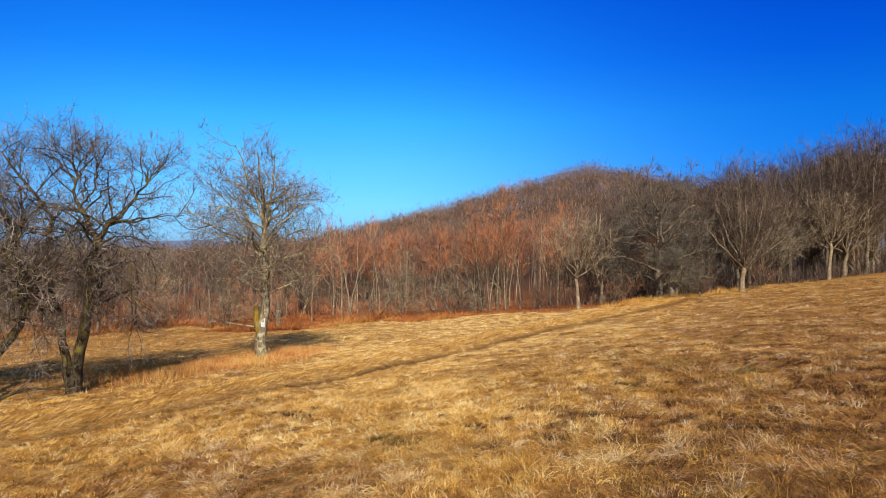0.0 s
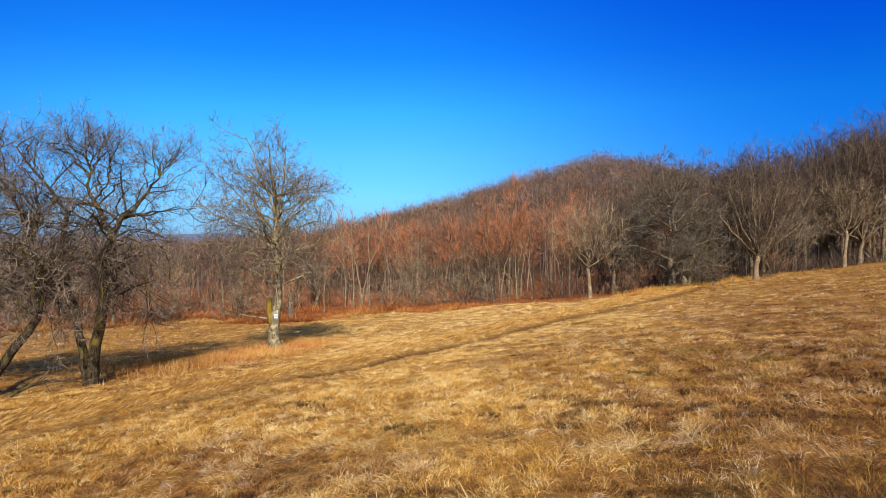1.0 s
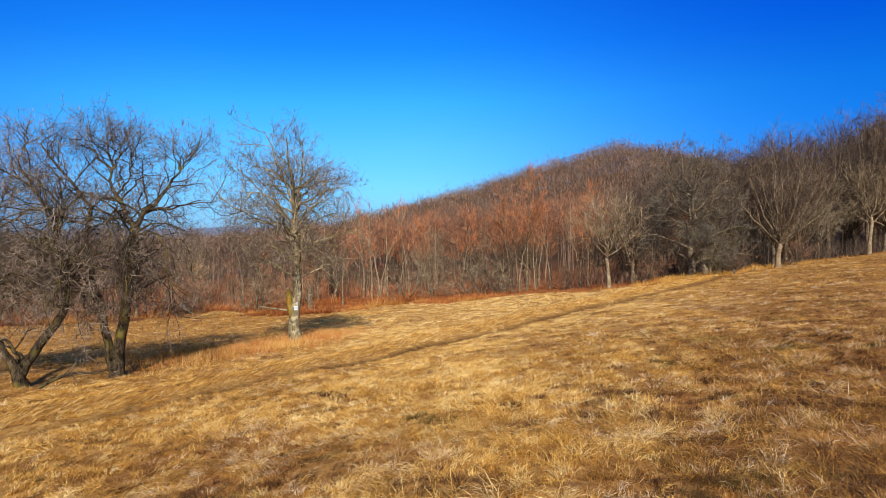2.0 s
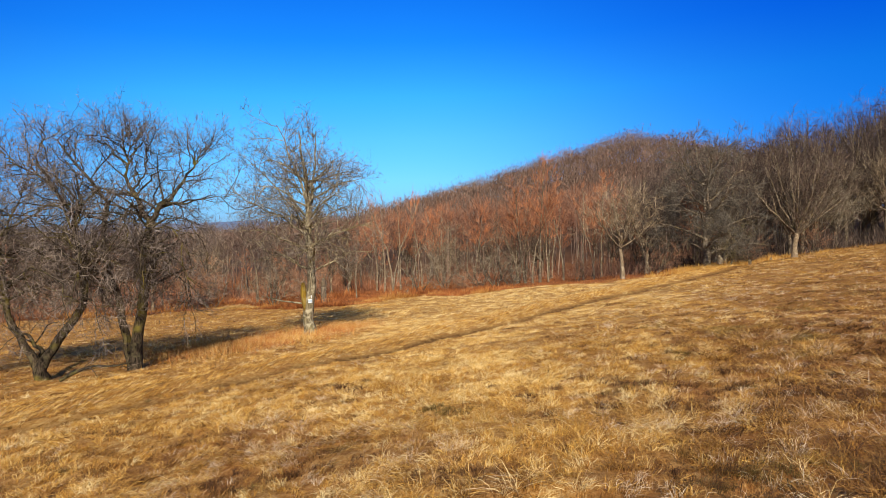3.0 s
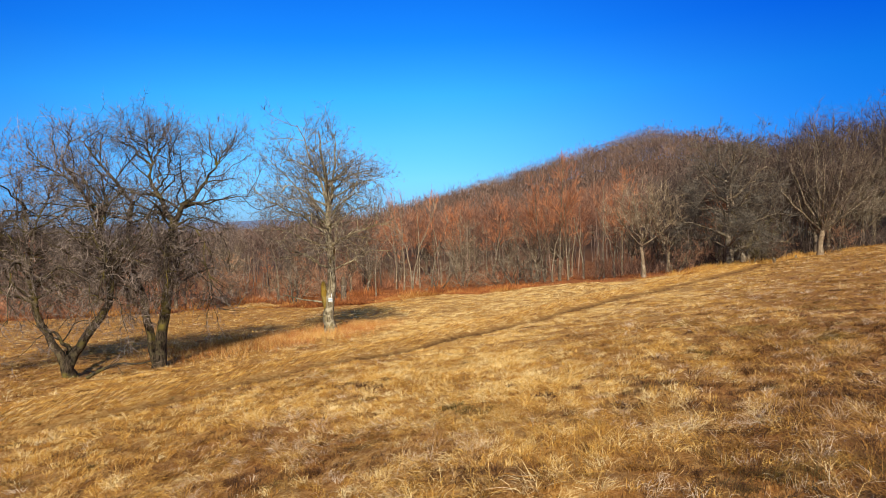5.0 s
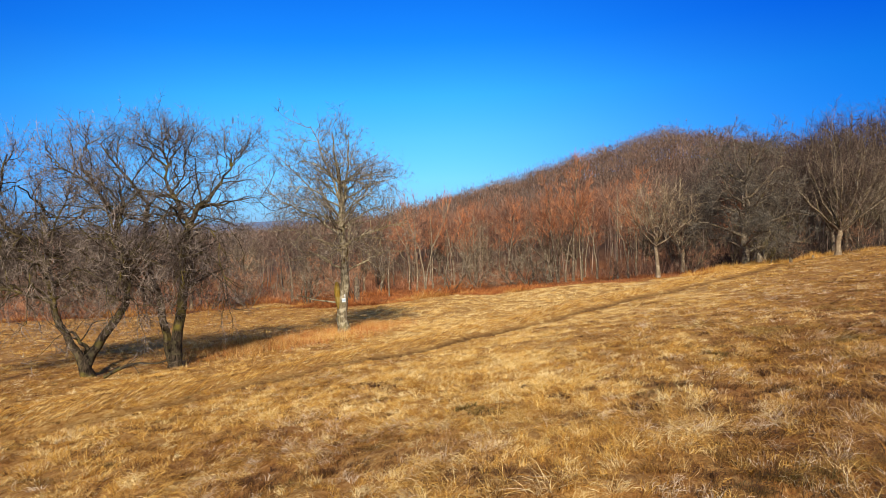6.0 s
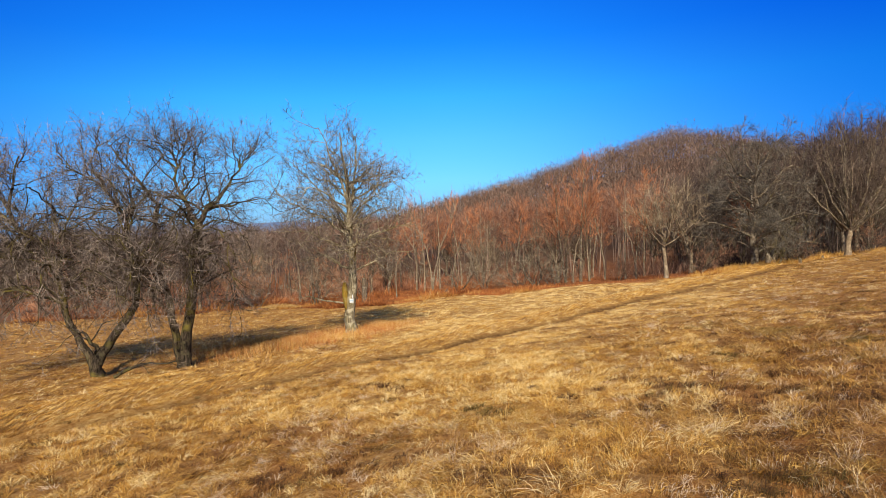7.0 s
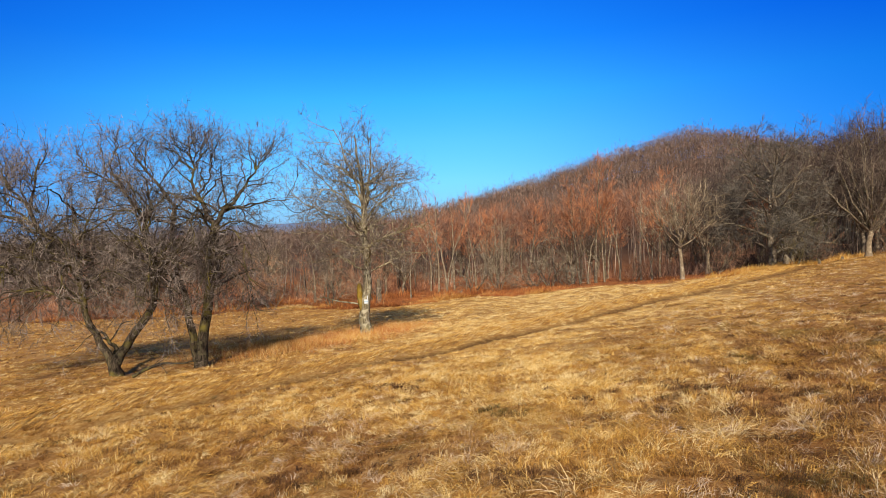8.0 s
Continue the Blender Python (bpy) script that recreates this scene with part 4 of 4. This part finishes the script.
# ---- the wood: kinds of trees, built once each and copied ----
def woodland_kind(name, seed, height, r, mat_bark, mat_twig, spec, label, stems=1, clear=0.3, lean=0.06, spread=0.0, group="woodland trees"):
    T = Limbs(seed)
    for s in range(stems):
        a = T.rng.uniform(0, 2 * np.pi)
        out = (0.15 if stems > 1 else 0.0)
        pts, p = [], np.array([math.cos(a) * out, math.sin(a) * out, -0.1])
        d = np.array([math.cos(a) * spread, math.sin(a) * spread, 1.0])
        n = 7
        hh = height * (1 if s == 0 else T.rng.uniform(0.7, 1.0))
        for i in range(n):
            pts.append(p)
            d = unit(d + T.rng.normal(0, lean, 3) + np.array([0, 0, 0.08]))
            p = p + d * hh / (n - 1)
        main_limb(T, pts, r * (1 if s == 0 else 0.75), 0.015, spec, 9, 6, "trunk:%d" % s, clear, 0.03)
    return finish_tree(T, name, mat_bark, mat_twig, (0, 0, -500), label, group, single=False)


def up_spec(n0, len0, a0, n1, len1, n2, len2, thick=0.012, rise=0.35):
    return [(n0, len0, 0.4, a0, rise, 0.12, 5, 2, "limb", 0.02),
            (n1, len1, 0.4, 36, 0.8 * rise, 0.14, 3, 2, "twig", thick),
            (n2, len2, 0.5, 34, 0.7 * rise, 0.1, 2, 2, "twig", thick)]


KINDS = {
    "red": [woodland_kind("woodland_tree", 20 + i, 6.9 + 0.5 * i, 0.10, BARK_WOOD, TWIG_RED, up_spec(4.0, 1.9, 50, 3.8, 0.85, 11.0, 0.5, 0.0115, 0.24),
                          "slender leafless tree with reddish upright twigs", 1 + i % 2, 0.36, 0.06, 0.12) for i in range(3)],
    "bush": [woodland_kind("woodland_shrub", 40 + i, 3.2 + 0.7 * i, 0.05, BARK_WOOD, (TWIG_OLIVE, TWIG_RUSSET)[i], up_spec(3.8, 1.3, 62, 3.4, 0.7, 8.0, 0.4, 0.010, 0.06),
                           "leafless shrub with many thin grey stems", 5, 0.1, 0.16, 0.85, "woodland shrubs") for i in range(2)],
    "grey": [woodland_kind("woodland_tree", 50 + i, 6.2 + 0.8 * i, 0.14, BARK_LIGHT, TWIG_OLIVE, up_spec(4.0, 1.9, 58, 3.2, 0.9, 10.0, 0.75, 0.0105, 0.2),
                           "leafless edge tree with pale trunk and spreading crown", 1, 0.33, 0.09, 0.05) for i in range(2)],
    "pole": [woodland_kind("woodland_tree", 60 + i, 6.8 + i, 0.075, BARK_LIGHT, TWIG_RED, up_spec(3.2, 1.4, 44, 3.2, 0.8, 10.0, 0.55, 0.0105),
                           "thin pale-stemmed leafless young tree", 1, 0.42, 0.07, 0.05) for i in range(2)],
}


def fan_tree(seed, height, width, trunk_h, r, bark, twig, lean, label, limbs=10, fine=8.0):
    """An edge tree: short stout trunk, limbs fanning up and out."""
    T = Limbs(seed)
    spec = [(2.7, 1.5, 0.5, 50, 0.10, 0.2, 5, 2, "limb", 0.018), (4.0, 0.8, 0.5, 46, 0.10, 0.2, 3, 2, "twig", 0.011), (fine, 4.5 / fine, 0.5, 42, 0.12, 0.1, 2, 2, "twig", 0.0105)]
    top = np.array([lean * trunk_h, 0.0, trunk_h])
    main_limb(T, [(0, 0, -0.1), (lean * trunk_h * 0.3, 0.03, trunk_h * 0.5), top], r, 0.75 * r, [], 6, 8, "trunk:0")
    for i in range(limbs):
        a = i * 2.4 + T.rng.uniform(-0.3, 0.3)
        out = width / 2 * (0.25 + 0.75 * ((i + 1) / limbs))
        up = trunk_h + (height - 1.0 - trunk_h) * (1.0 - 0.5 * ((i + 1) / limbs) ** 1.5)
        c = np.array([math.cos(a) * out, math.sin(a) * out, 0])
        b = top - np.array([0, 0, 0.25 * trunk_h * T.rng.rand()])
        main_limb(T, [b, b + c * 0.35 + np.array([0, 0, (up - trunk_h) * 0.3]), b + c * 0.75 + np.array([0, 0, (up - trunk_h) * 0.7]), (top[0] + c[0], c[1], up)],
                  r * 0.42, 0.015, spec, 8, 5, "limb", 0.15, 0.05)
    tree = finish_tree(T, "woodland_tree", BARK_WOOD, twig, (0, 0, -500), label, "woodland trees", single=False)
    for ob in tree.children:
        if ob.name.startswith("trunk"):
            ob.data.materials[0] = bark
    return tree


KINDS["fan"] = [fan_tree(80 + i, 7.2 + 0.9 * i, 5.2 + 0.8 * i, 1.6 + 0.3 * i, 0.13 + 0.03 * i, (BARK_WOOD, BARK_WOOD, BARK_LIGHT)[i], (TWIG_OLIVE, TWIG_BROWN, TWIG_BROWN)[i], 0.1,
                         "leafless tree whose limbs fan out low above a short trunk") for i in range(3)]
KINDS["slim"] = [fan_tree(95, 6.8, 4.2, 2.7, 0.13, BARK_LIGHT, TWIG_OLIVE, -0.14, "leafless edge tree with a pale leaning trunk", 12)]
KINDS["stout"] = [fan_tree(96, 8.6, 7.6, 2.0, 0.21, BARK_LIGHT, TWIG_BROWN, -0.06, "leafless tree with a stout pale trunk and low spreading limbs", 16)]
KINDS["tall"] = [fan_tree(30 + i, 10.6 + 0.9 * i, 5.6 + 0.5 * i, 3.4 + 0.5 * i, 0.15, BARK_WOOD, TWIG_SHADE, 0.03 * (i - 1), "tall leafless tree with brown upright crown", 12, 5.5) for i in range(3)]
KINDS["mossy"] = [woodland_kind("woodland_shrub", 47, 4.3, 0.06, BARK_WOOD, TWIG_MOSSY, up_spec(4.2, 1.3, 60, 4.0, 0.7, 10.0, 0.4, 0.010, 0.06),
                                "olive-tinged mossy shrub beside the hawthorn", 6, 0.08, 0.16, 0.5, "woodland shrubs")]
USED = set()


def plant(kind, x, y, rng, scale=1.0, label=""):
    proto = KINDS[kind][rng.randint(len(KINDS[kind]))]
    s = scale * rng.uniform(0.9, 1.1)
    m = Matrix.LocRotScale(at_ground(x, y, 0.05), Euler((rng.normal(0, 0.03), rng.normal(0, 0.03), rng.uniform(0, 6.28))), None)
    if proto.name not in USED:
        USED.add(proto.name)
        ob = proto
        ob.matrix_basis = m
    else:
        ob = copy_thing(proto, m)
    ob.scale = (s, s, s * rng.uniform(0.94, 1.06))
    if label:
        tagged(ob, label)
    return ob


def build_wood():
    rng = np.random.RandomState(77)
    # trees that stand out along the edge
    for kind, x, y, s, label in [
        ("slim", 9.2, 42.3, 1.0, "leafless edge tree with a pale leaning trunk"),
        ("stout", 23.3, 48.4, 1.0, "leafless tree with a stout pale trunk and low spreading limbs"),
        ("slim", 34.9, 56.2, 1.35, "leafless tree with a slim pale trunk at the meadow's rim"),
        ("red", 4.3, 49.3, 1.0, "cluster of slim reddish leafless stems"), ("red", 3.2, 49.8, 1.0, ""), ("pole", 5.0, 49.6, 1.0, ""),
        ("pole", 3.7, 49.0, 0.95, ""), ("bush", -3.2, 49.5, 1.15, "rounded grey-green leafless shrub"), ("bush", -0.5, 49.5, 1.0, ""),
        ("pole", -9.9, 47.0, 0.8, ""), ("pole", -8.6, 52.5, 1.0, ""), ("pole", -7.9, 52.7, 1.0, ""), ("pole", -8.3, 55.0, 1.1, ""),
        ("pole", -7.3, 53.1, 1.0, ""), ("pole", -9.7, 55.0, 1.0, ""), ("pole", -6.2, 52.6, 1.0, ""), ("pole", -5.6, 55.0, 1.1, ""),
        ("pole", 7.5, 48.0, 0.9, ""), ("pole", 6.3, 50.5, 1.0, ""), ("pole", 8.1, 47.0, 0.8, ""),
    ]:
        plant(kind, x, y, rng, s, label)
    for kind, x, y, s, label in [
        ("bush", -5.2, 47.8, 1.2, ""), ("bush", 0.8, 47.6, 1.2, ""), 
        ("bush", -12.6, 46.4, 1.0, ""), ("bush", -15.2, 43.6, 1.1, ""),
        ("bush", 2.0, 48.0, 0.9, ""), ("mossy", 17.5, 46.0, 1.0, ""), ("fan", 2.6, 50.5, 0.85, ""), ("fan", -3.5, 53.0, 0.8, ""), ("fan", 12.5, 49.0, 0.9, ""), ("fan", 20.0, 51.0, 1.0, ""),
        ("fan", 28.0, 54.5, 1.1, ""), ("fan", 31.0, 57.0, 1.1, ""), ("fan", 39.0, 60.5, 1.15, ""), ("fan", 43.0, 62.0, 1.2, ""),
        ("fan", -21.0, 46.0, 0.8, ""), ("fan", -11.5, 51.5, 0.75, ""), ("fan", -27.0, 42.0, 0.85, ""), ("bush", 6.8, 46.8, 0.7, ""), ("bush", 12.0, 45.5, 0.8, ""),
        ("bush", -19.0, 42.0, 1.0, ""), ("bush", -21.5, 41.0, 1.1, ""), ("bush", -16.0, 45.0, 1.0, ""), ("grey", -17.5, 46.5, 0.8, ""),
        ("bush", -24.0, 39.5, 1.1, ""), ("bush", -28.0, 38.5, 1.2, ""), ("grey", -22.8, 41.0, 0.8, ""), ("grey", -14.0, 49.0, 0.8, ""),
        ("bush", -13.0, 50.0, 1.0, ""), ("bush", -32.0, 37.0, 1.2, ""), ("bush", 20.0, 48.6, 0.7, ""), ("bush", 27.0, 52.5, 0.8, ""),
    ]:
        plant(kind, x, y, rng, s, label)
    # the rest, thinning out with depth
    placed = []
    tries = 0
    while len(placed) < 195 and tries < 20000:
        tries += 1
        x = rng.uniform(-46, 62)
        deep = rng.rand() ** 1.25 * (34 if x > 20 else 20) + 1.0
        y = float(edge_y(x)) + deep
        if abs(x) > 0.80 * y + 3:
            continue
        if any((x - px) ** 2 + (y - py) ** 2 < 3.2 for px, py in placed):
            continue
        placed.append((x, y))
        u = rng.rand()
        if x > 21:
            kind = "tall" if u < 0.66 else ("bush" if u < 0.78 else "fan")
            s = 1.0 + 0.014 * (x - 21)
        elif x > 11:
            kind = "tall" if u < 0.15 else ("fan" if u < 0.6 else ("bush" if u < 0.8 else "red"))
            s = 0.85
        elif x > -12:
            kind = "red" if u < 0.54 else ("pole" if u < 0.76 else ("fan" if u < 0.92 else "bush"))
            s = 0.97 - 0.011 * deep
        else:
            kind = "bush" if u < 0.4 else ("red" if u < 0.6 else "fan")
            s = 0.62
        plant(kind, x, y, rng, s)


build_wood()


def hawthorn():
    """The dense dark tree whose crown hangs down to the meadow."""
    T = Limbs(70)
    spec = [(3.0, 1.7, 0.4, 56, 0.06, 0.2, 6, 4, "limb", 0.02), (5.5, 0.8, 0.4, 48, 0.05, 0.2, 4, 3, "twig", 0.009), (17.0, 0.55, 0.4, 45, 0.08, 0.1, 2, 2, "twig", 0.0085)]
    main_limb(T, [(0, 0, -0.1), (0.1, 0, 1.2), (0, 0.1, 2.4), (0.3, 0, 4.0), (0.2, 0, 6.0), (0.4, 0, 8.2)], 0.26, 0.03, spec, 12, 9, lo=0.2)
    for i in range(20):
        a = i * 2.4
        up = 0.9 + 0.30 * i
        reach = 4.1 - 0.10 * i
        top = up + 0.8 + 0.10 * i
        main_limb(T, [(0, 0, up), (math.cos(a) * reach * 0.4, math.sin(a) * reach * 0.4, up + 0.7), (math.cos(a) * reach * 0.8, math.sin(a) * reach * 0.8, top),
                      (math.cos(a) * reach * 1.1, math.sin(a) * reach * 1.1, top - 0.2)], 0.09, 0.02, spec, 8, 6, "limb", 0.15, 0.06)
    finish_tree(T, "hawthorn_tree", BARK_WOOD, TWIG_THORN, at_ground(15.9, 45.9), "dense dark leafless hawthorn with low hanging crown", "", "", "tangled dark twigs")


hawthorn()


# ---- woodland behind, and the wooded hill ----
def brush_trees(rng, x, y, height, spread, strokes, width, red, reach_l, trunk=True, low=0.12):
    """Far trees, each a stem with many upright strokes of twigs."""
    n = len(x)
    idx = np.repeat(np.arange(n), strokes)
    k = len(idx)
    z0 = ground_z(x, y)
    # strokes fan out from the middle of a domed crown
    a = rng.uniform(0, 2 * np.pi, k)
    tilt = np.arccos(rng.uniform(-0.35, 1.0, k))
    reach = rng.uniform(0.35, 1.0, k) ** 0.6
    mid = 0.55 + 0.5 * low
    hr = np.sin(tilt) * reach * spread[idx]
    f = np.clip(mid + np.cos(tilt) * reach * (0.92 - mid) * np.where(np.cos(tilt) < 0, 1.6, 1.0), 0.04, 1)
    px, py = x[idx] + hr * np.cos(a), y[idx] + hr * np.sin(a)
    pz = z0[idx] + f * height[idx]
    L = height[idx] * reach_l * rng.uniform(0.5, 1.25, k)
    dx, dy = 0.9 * np.cos(a) * np.sin(tilt) + rng.normal(0, 0.35, k), 0.9 * np.sin(a) * np.sin(tilt) + rng.normal(0, 0.35, k)
    w = width * rng.uniform(0.6, 1.4, k)
    turn = rng.uniform(0, 2 * np.pi, k)
    wx, wy = np.cos(turn) * w / 2, np.sin(turn) * w / 2
    v = np.stack([np.stack([px - wx, py - wy, pz], -1), np.stack([px + wx, py + wy, pz], -1), np.stack([px + dx * L, py + dy * L, pz + L * (0.35 + 0.6 * np.clip(np.cos(tilt), 0, 1))], -1)], 1).reshape(-1, 3)
    t = np.arange(3 * k).reshape(-1, 3)
    tree_tone = rng.normal(0.38, 0.16, n)
    # crown shading is put into the tone: strokes darken towards the foot
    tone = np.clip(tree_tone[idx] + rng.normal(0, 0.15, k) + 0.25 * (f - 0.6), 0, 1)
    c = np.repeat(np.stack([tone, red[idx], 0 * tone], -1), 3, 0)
    pieces = [(v, t, c)]
    if trunk:
        tw = 0.010 * height * rng.uniform(0.7, 1.3, n)
        sx, sy = rng.normal(0, 0.05, n) * height, rng.normal(0, 0.05, n) * height
        ang = np.arange(3) * 2.094
        ring = np.stack([np.stack([x + tw * math.cos(q), y + tw * math.sin(q), z0 - 0.1], -1) for q in ang] + [np.stack([x + sx, y + sy, z0 + 0.85 * height], -1)], 1)
        b = (np.arange(n) * 4)[:, None]
        t2 = np.concatenate([b + np.array([[0, 1, 3]]), b + np.array([[1, 2, 3]]), b + np.array([[2, 0, 3]])])
        c2 = np.repeat(np.stack([np.clip(rng.normal(0.45, 0.2, n), 0, 1), 0.2 * red, 0 * red], -1), 4, 0)
        pieces.append((ring.reshape(-1, 3), t2, c2))
    return join(pieces)


def build_far_wood():
    rng = np.random.RandomState(101)
    n = 900
    x = rng.uniform(-75, 85, n)
    y = edge_y(x) + 6 + rng.rand(n) ** 0.9 * 50
    keep = np.abs(x) < 0.9 * y + 4
    x, y = x[keep], y[keep]
    red = np.clip(sig((0.17 * y - x) / 2) * sig((x + 0.28 * y) / 3) * sig((80 - y) / 3) * rng.uniform(0.45, 1.1, len(x)), 0, 1)
    h = rng.uniform(7.0, 10.0, len(x)) * (1 - 0.22 * sig((-13 - x) / 2)) + 1.2 * sig((x - 29) / 4)
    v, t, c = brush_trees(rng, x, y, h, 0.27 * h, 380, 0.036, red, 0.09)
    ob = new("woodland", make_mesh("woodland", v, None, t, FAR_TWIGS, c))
    tagged(ob, "dense leafless woodland of brown and reddish trees", "woodland", kind="stuff")

    n = 4800
    x = rng.uniform(-140, 150, n)
    y = 85 + 125 * rng.rand(n) ** 1.1
    # the crest stands thick with trees
    x, y = np.append(x, rng.uniform(-30, 92, 900)), np.append(y, rng.uniform(140, 204, 900))
    keep = (np.abs(x) < 0.8 * y + 6) & (y > edge_y(x) + 35) & (x < 0.44 * y)
    x, y = x[keep], y[keep]
    red = np.clip(0.25 * sig((112 - y) / 6) + rng.normal(0.10, 0.13, len(x)), 0, 1)
    h = rng.uniform(6.2, 10.0, len(x)) * (1 + 0.16 * (rng.rand(len(x)) < 0.12)) * (1 - 0.18 * sig((-0.22 * y - x) / 6)) * (1 + 0.22 * np.exp(-((x - 46) / 10) ** 2 - ((y - 198) / 20) ** 2))
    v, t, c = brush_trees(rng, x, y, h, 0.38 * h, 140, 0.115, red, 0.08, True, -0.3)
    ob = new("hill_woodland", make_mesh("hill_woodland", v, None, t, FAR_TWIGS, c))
    tagged(ob, "leafless brown woodland covering the rounded hill", "woodland", kind="stuff")


build_far_wood()


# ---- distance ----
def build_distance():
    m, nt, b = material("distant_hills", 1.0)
    # the haze of distance is put into the hills' blue base colour
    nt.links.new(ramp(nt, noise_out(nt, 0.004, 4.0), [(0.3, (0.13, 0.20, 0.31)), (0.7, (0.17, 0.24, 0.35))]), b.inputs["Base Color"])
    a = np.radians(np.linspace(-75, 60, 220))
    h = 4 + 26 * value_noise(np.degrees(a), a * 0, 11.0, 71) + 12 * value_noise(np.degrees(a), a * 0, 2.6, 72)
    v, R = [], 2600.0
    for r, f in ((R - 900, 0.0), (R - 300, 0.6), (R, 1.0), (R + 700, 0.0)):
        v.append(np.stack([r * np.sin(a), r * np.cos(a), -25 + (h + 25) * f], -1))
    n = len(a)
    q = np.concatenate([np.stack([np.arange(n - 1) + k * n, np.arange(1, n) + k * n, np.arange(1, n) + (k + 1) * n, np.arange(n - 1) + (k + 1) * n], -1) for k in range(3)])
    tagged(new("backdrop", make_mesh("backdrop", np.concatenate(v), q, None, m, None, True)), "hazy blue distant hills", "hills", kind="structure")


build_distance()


# ---- small things in the meadow and along its edge ----
def dead_branch():
    """A fallen branch by the forked fruit tree."""
    T = Limbs(90)
    line = smooth_line([(0, 0, 0.04), (0.35, 0.1, 0.22), (0.75, 0.3, 0.34), (1.2, 0.4, 0.30), (1.6, 0.6, 0.38)], 10)
    T.add("limb", line, np.linspace(0.05, 0.012, 10), 7)
    T.limb = "stem"
    T.side = True
    sprout(T, line, np.linspace(0.03, 0.012, 10), 0, [(5.0, 0.6, 0.5, 55, 0.2, 0.22, 5, 5, "limb", 0.01), (7.0, 0.3, 0.5, 45, 0.1, 0.2, 2, 2, "twig", 0.007)], 0.1)
    thing = new("fallen_branch")
    part("stem", T.mesh("fallen_branch_stem", [("limb:0", BARK_DARK)]), thing)
    tagged(part("twigs", T.mesh("fallen_branch_twigs", [("branch", BARK_DARK), ("twig", TWIG_DARK)]), thing), kind="stuff")
    thing.location = at_ground(-11.0, 15.1, 0.0)
    tagged(thing, "dark fallen branch lying in the dry grass", "branch")


def snag(x, y, h, r, lean, mat, label, seed):
    """A dead standing stem with a broken top."""
    rng = np.random.RandomState(seed)
    bm = bmesh.new()
    rings = []
    for k in range(7):
        f = k / 6
        ring = []
        for i in range(9):
            a = 2 * math.pi * i / 9
            rr = r * (1.25 - 0.45 * f ** 0.5) * rng.uniform(0.9, 1.1)
            z = h * f + (rng.uniform(-0.5, 0.6) * r * 1.6 if k == 6 else 0)
            ring.append(bm.verts.new((lean * h * f + rr * math.cos(a), rr * math.sin(a), z - 0.1)))
        rings.append(ring)
    for k in range(6):
        for i in range(9):
            bm.faces.new((rings[k][i], rings[k][(i + 1) % 9], rings[k + 1][(i + 1) % 9], rings[k + 1][i]))
    bm.faces.new(rings[-1])
    me = bpy.data.meshes.new("tree_stump")
    bm.to_mesh(me)
    bm.free()
    me.materials.append(mat)
    ob = new("tree_stump", me)
    ob.location = at_ground(x, y, 0.0)
    tagged(ob, label, "stump")


def straw_heap(x, y, label, seed):
    """A heap of flattened pale grass."""
    rng = np.random.RandomState(seed)
    n = 900
    a, q = rng.uniform(0, 6.283, n), np.sqrt(rng.rand(n))
    px, py = q * np.cos(a) * 1.5, q * np.sin(a) * 0.5
    base = 0.3 * (1 - q ** 2) * rng.rand(n)
    v, t, c = blades(px, py, rng.uniform(0.08, 0.2, n), rng.uniform(0.02, 0.05, n), (rng.normal(0, 2.0, n), rng.normal(0, 1.2, n)),
                     np.clip(rng.normal(0.75, 0.15, n), 0, 1), np.zeros(n), rng, 1, 0.5, base)
    ob = new("straw_heap", make_mesh("straw_heap", v, None, t, GRASS, c))
    ob.location = at_ground(x, y, 0.0)
    tagged(ob, label, "grass heap", kind="stuff")


dead_branch()
snag(-11.4, 42.9, 1.9, 0.20, 0.02, BARK_WOOD, "brown broken dead trunk standing in the scrub", 1)
snag(16.6, 45.2, 0.75, 0.2, 0.05, BARK_LIGHT, "pale weathered stump under the hawthorn", 2)
snag(19.3, 46.6, 0.4, 0.13, -0.08, BARK_LIGHT, "short pale stump at the meadow's rim", 3)
snag(21.2, 47.6, 0.32, 0.10, 0.1, BARK_LIGHT, "small pale stump in the grass", 4)
straw_heap(-17.1, 41.6, "heap of pale flattened straw before the wood", 5)
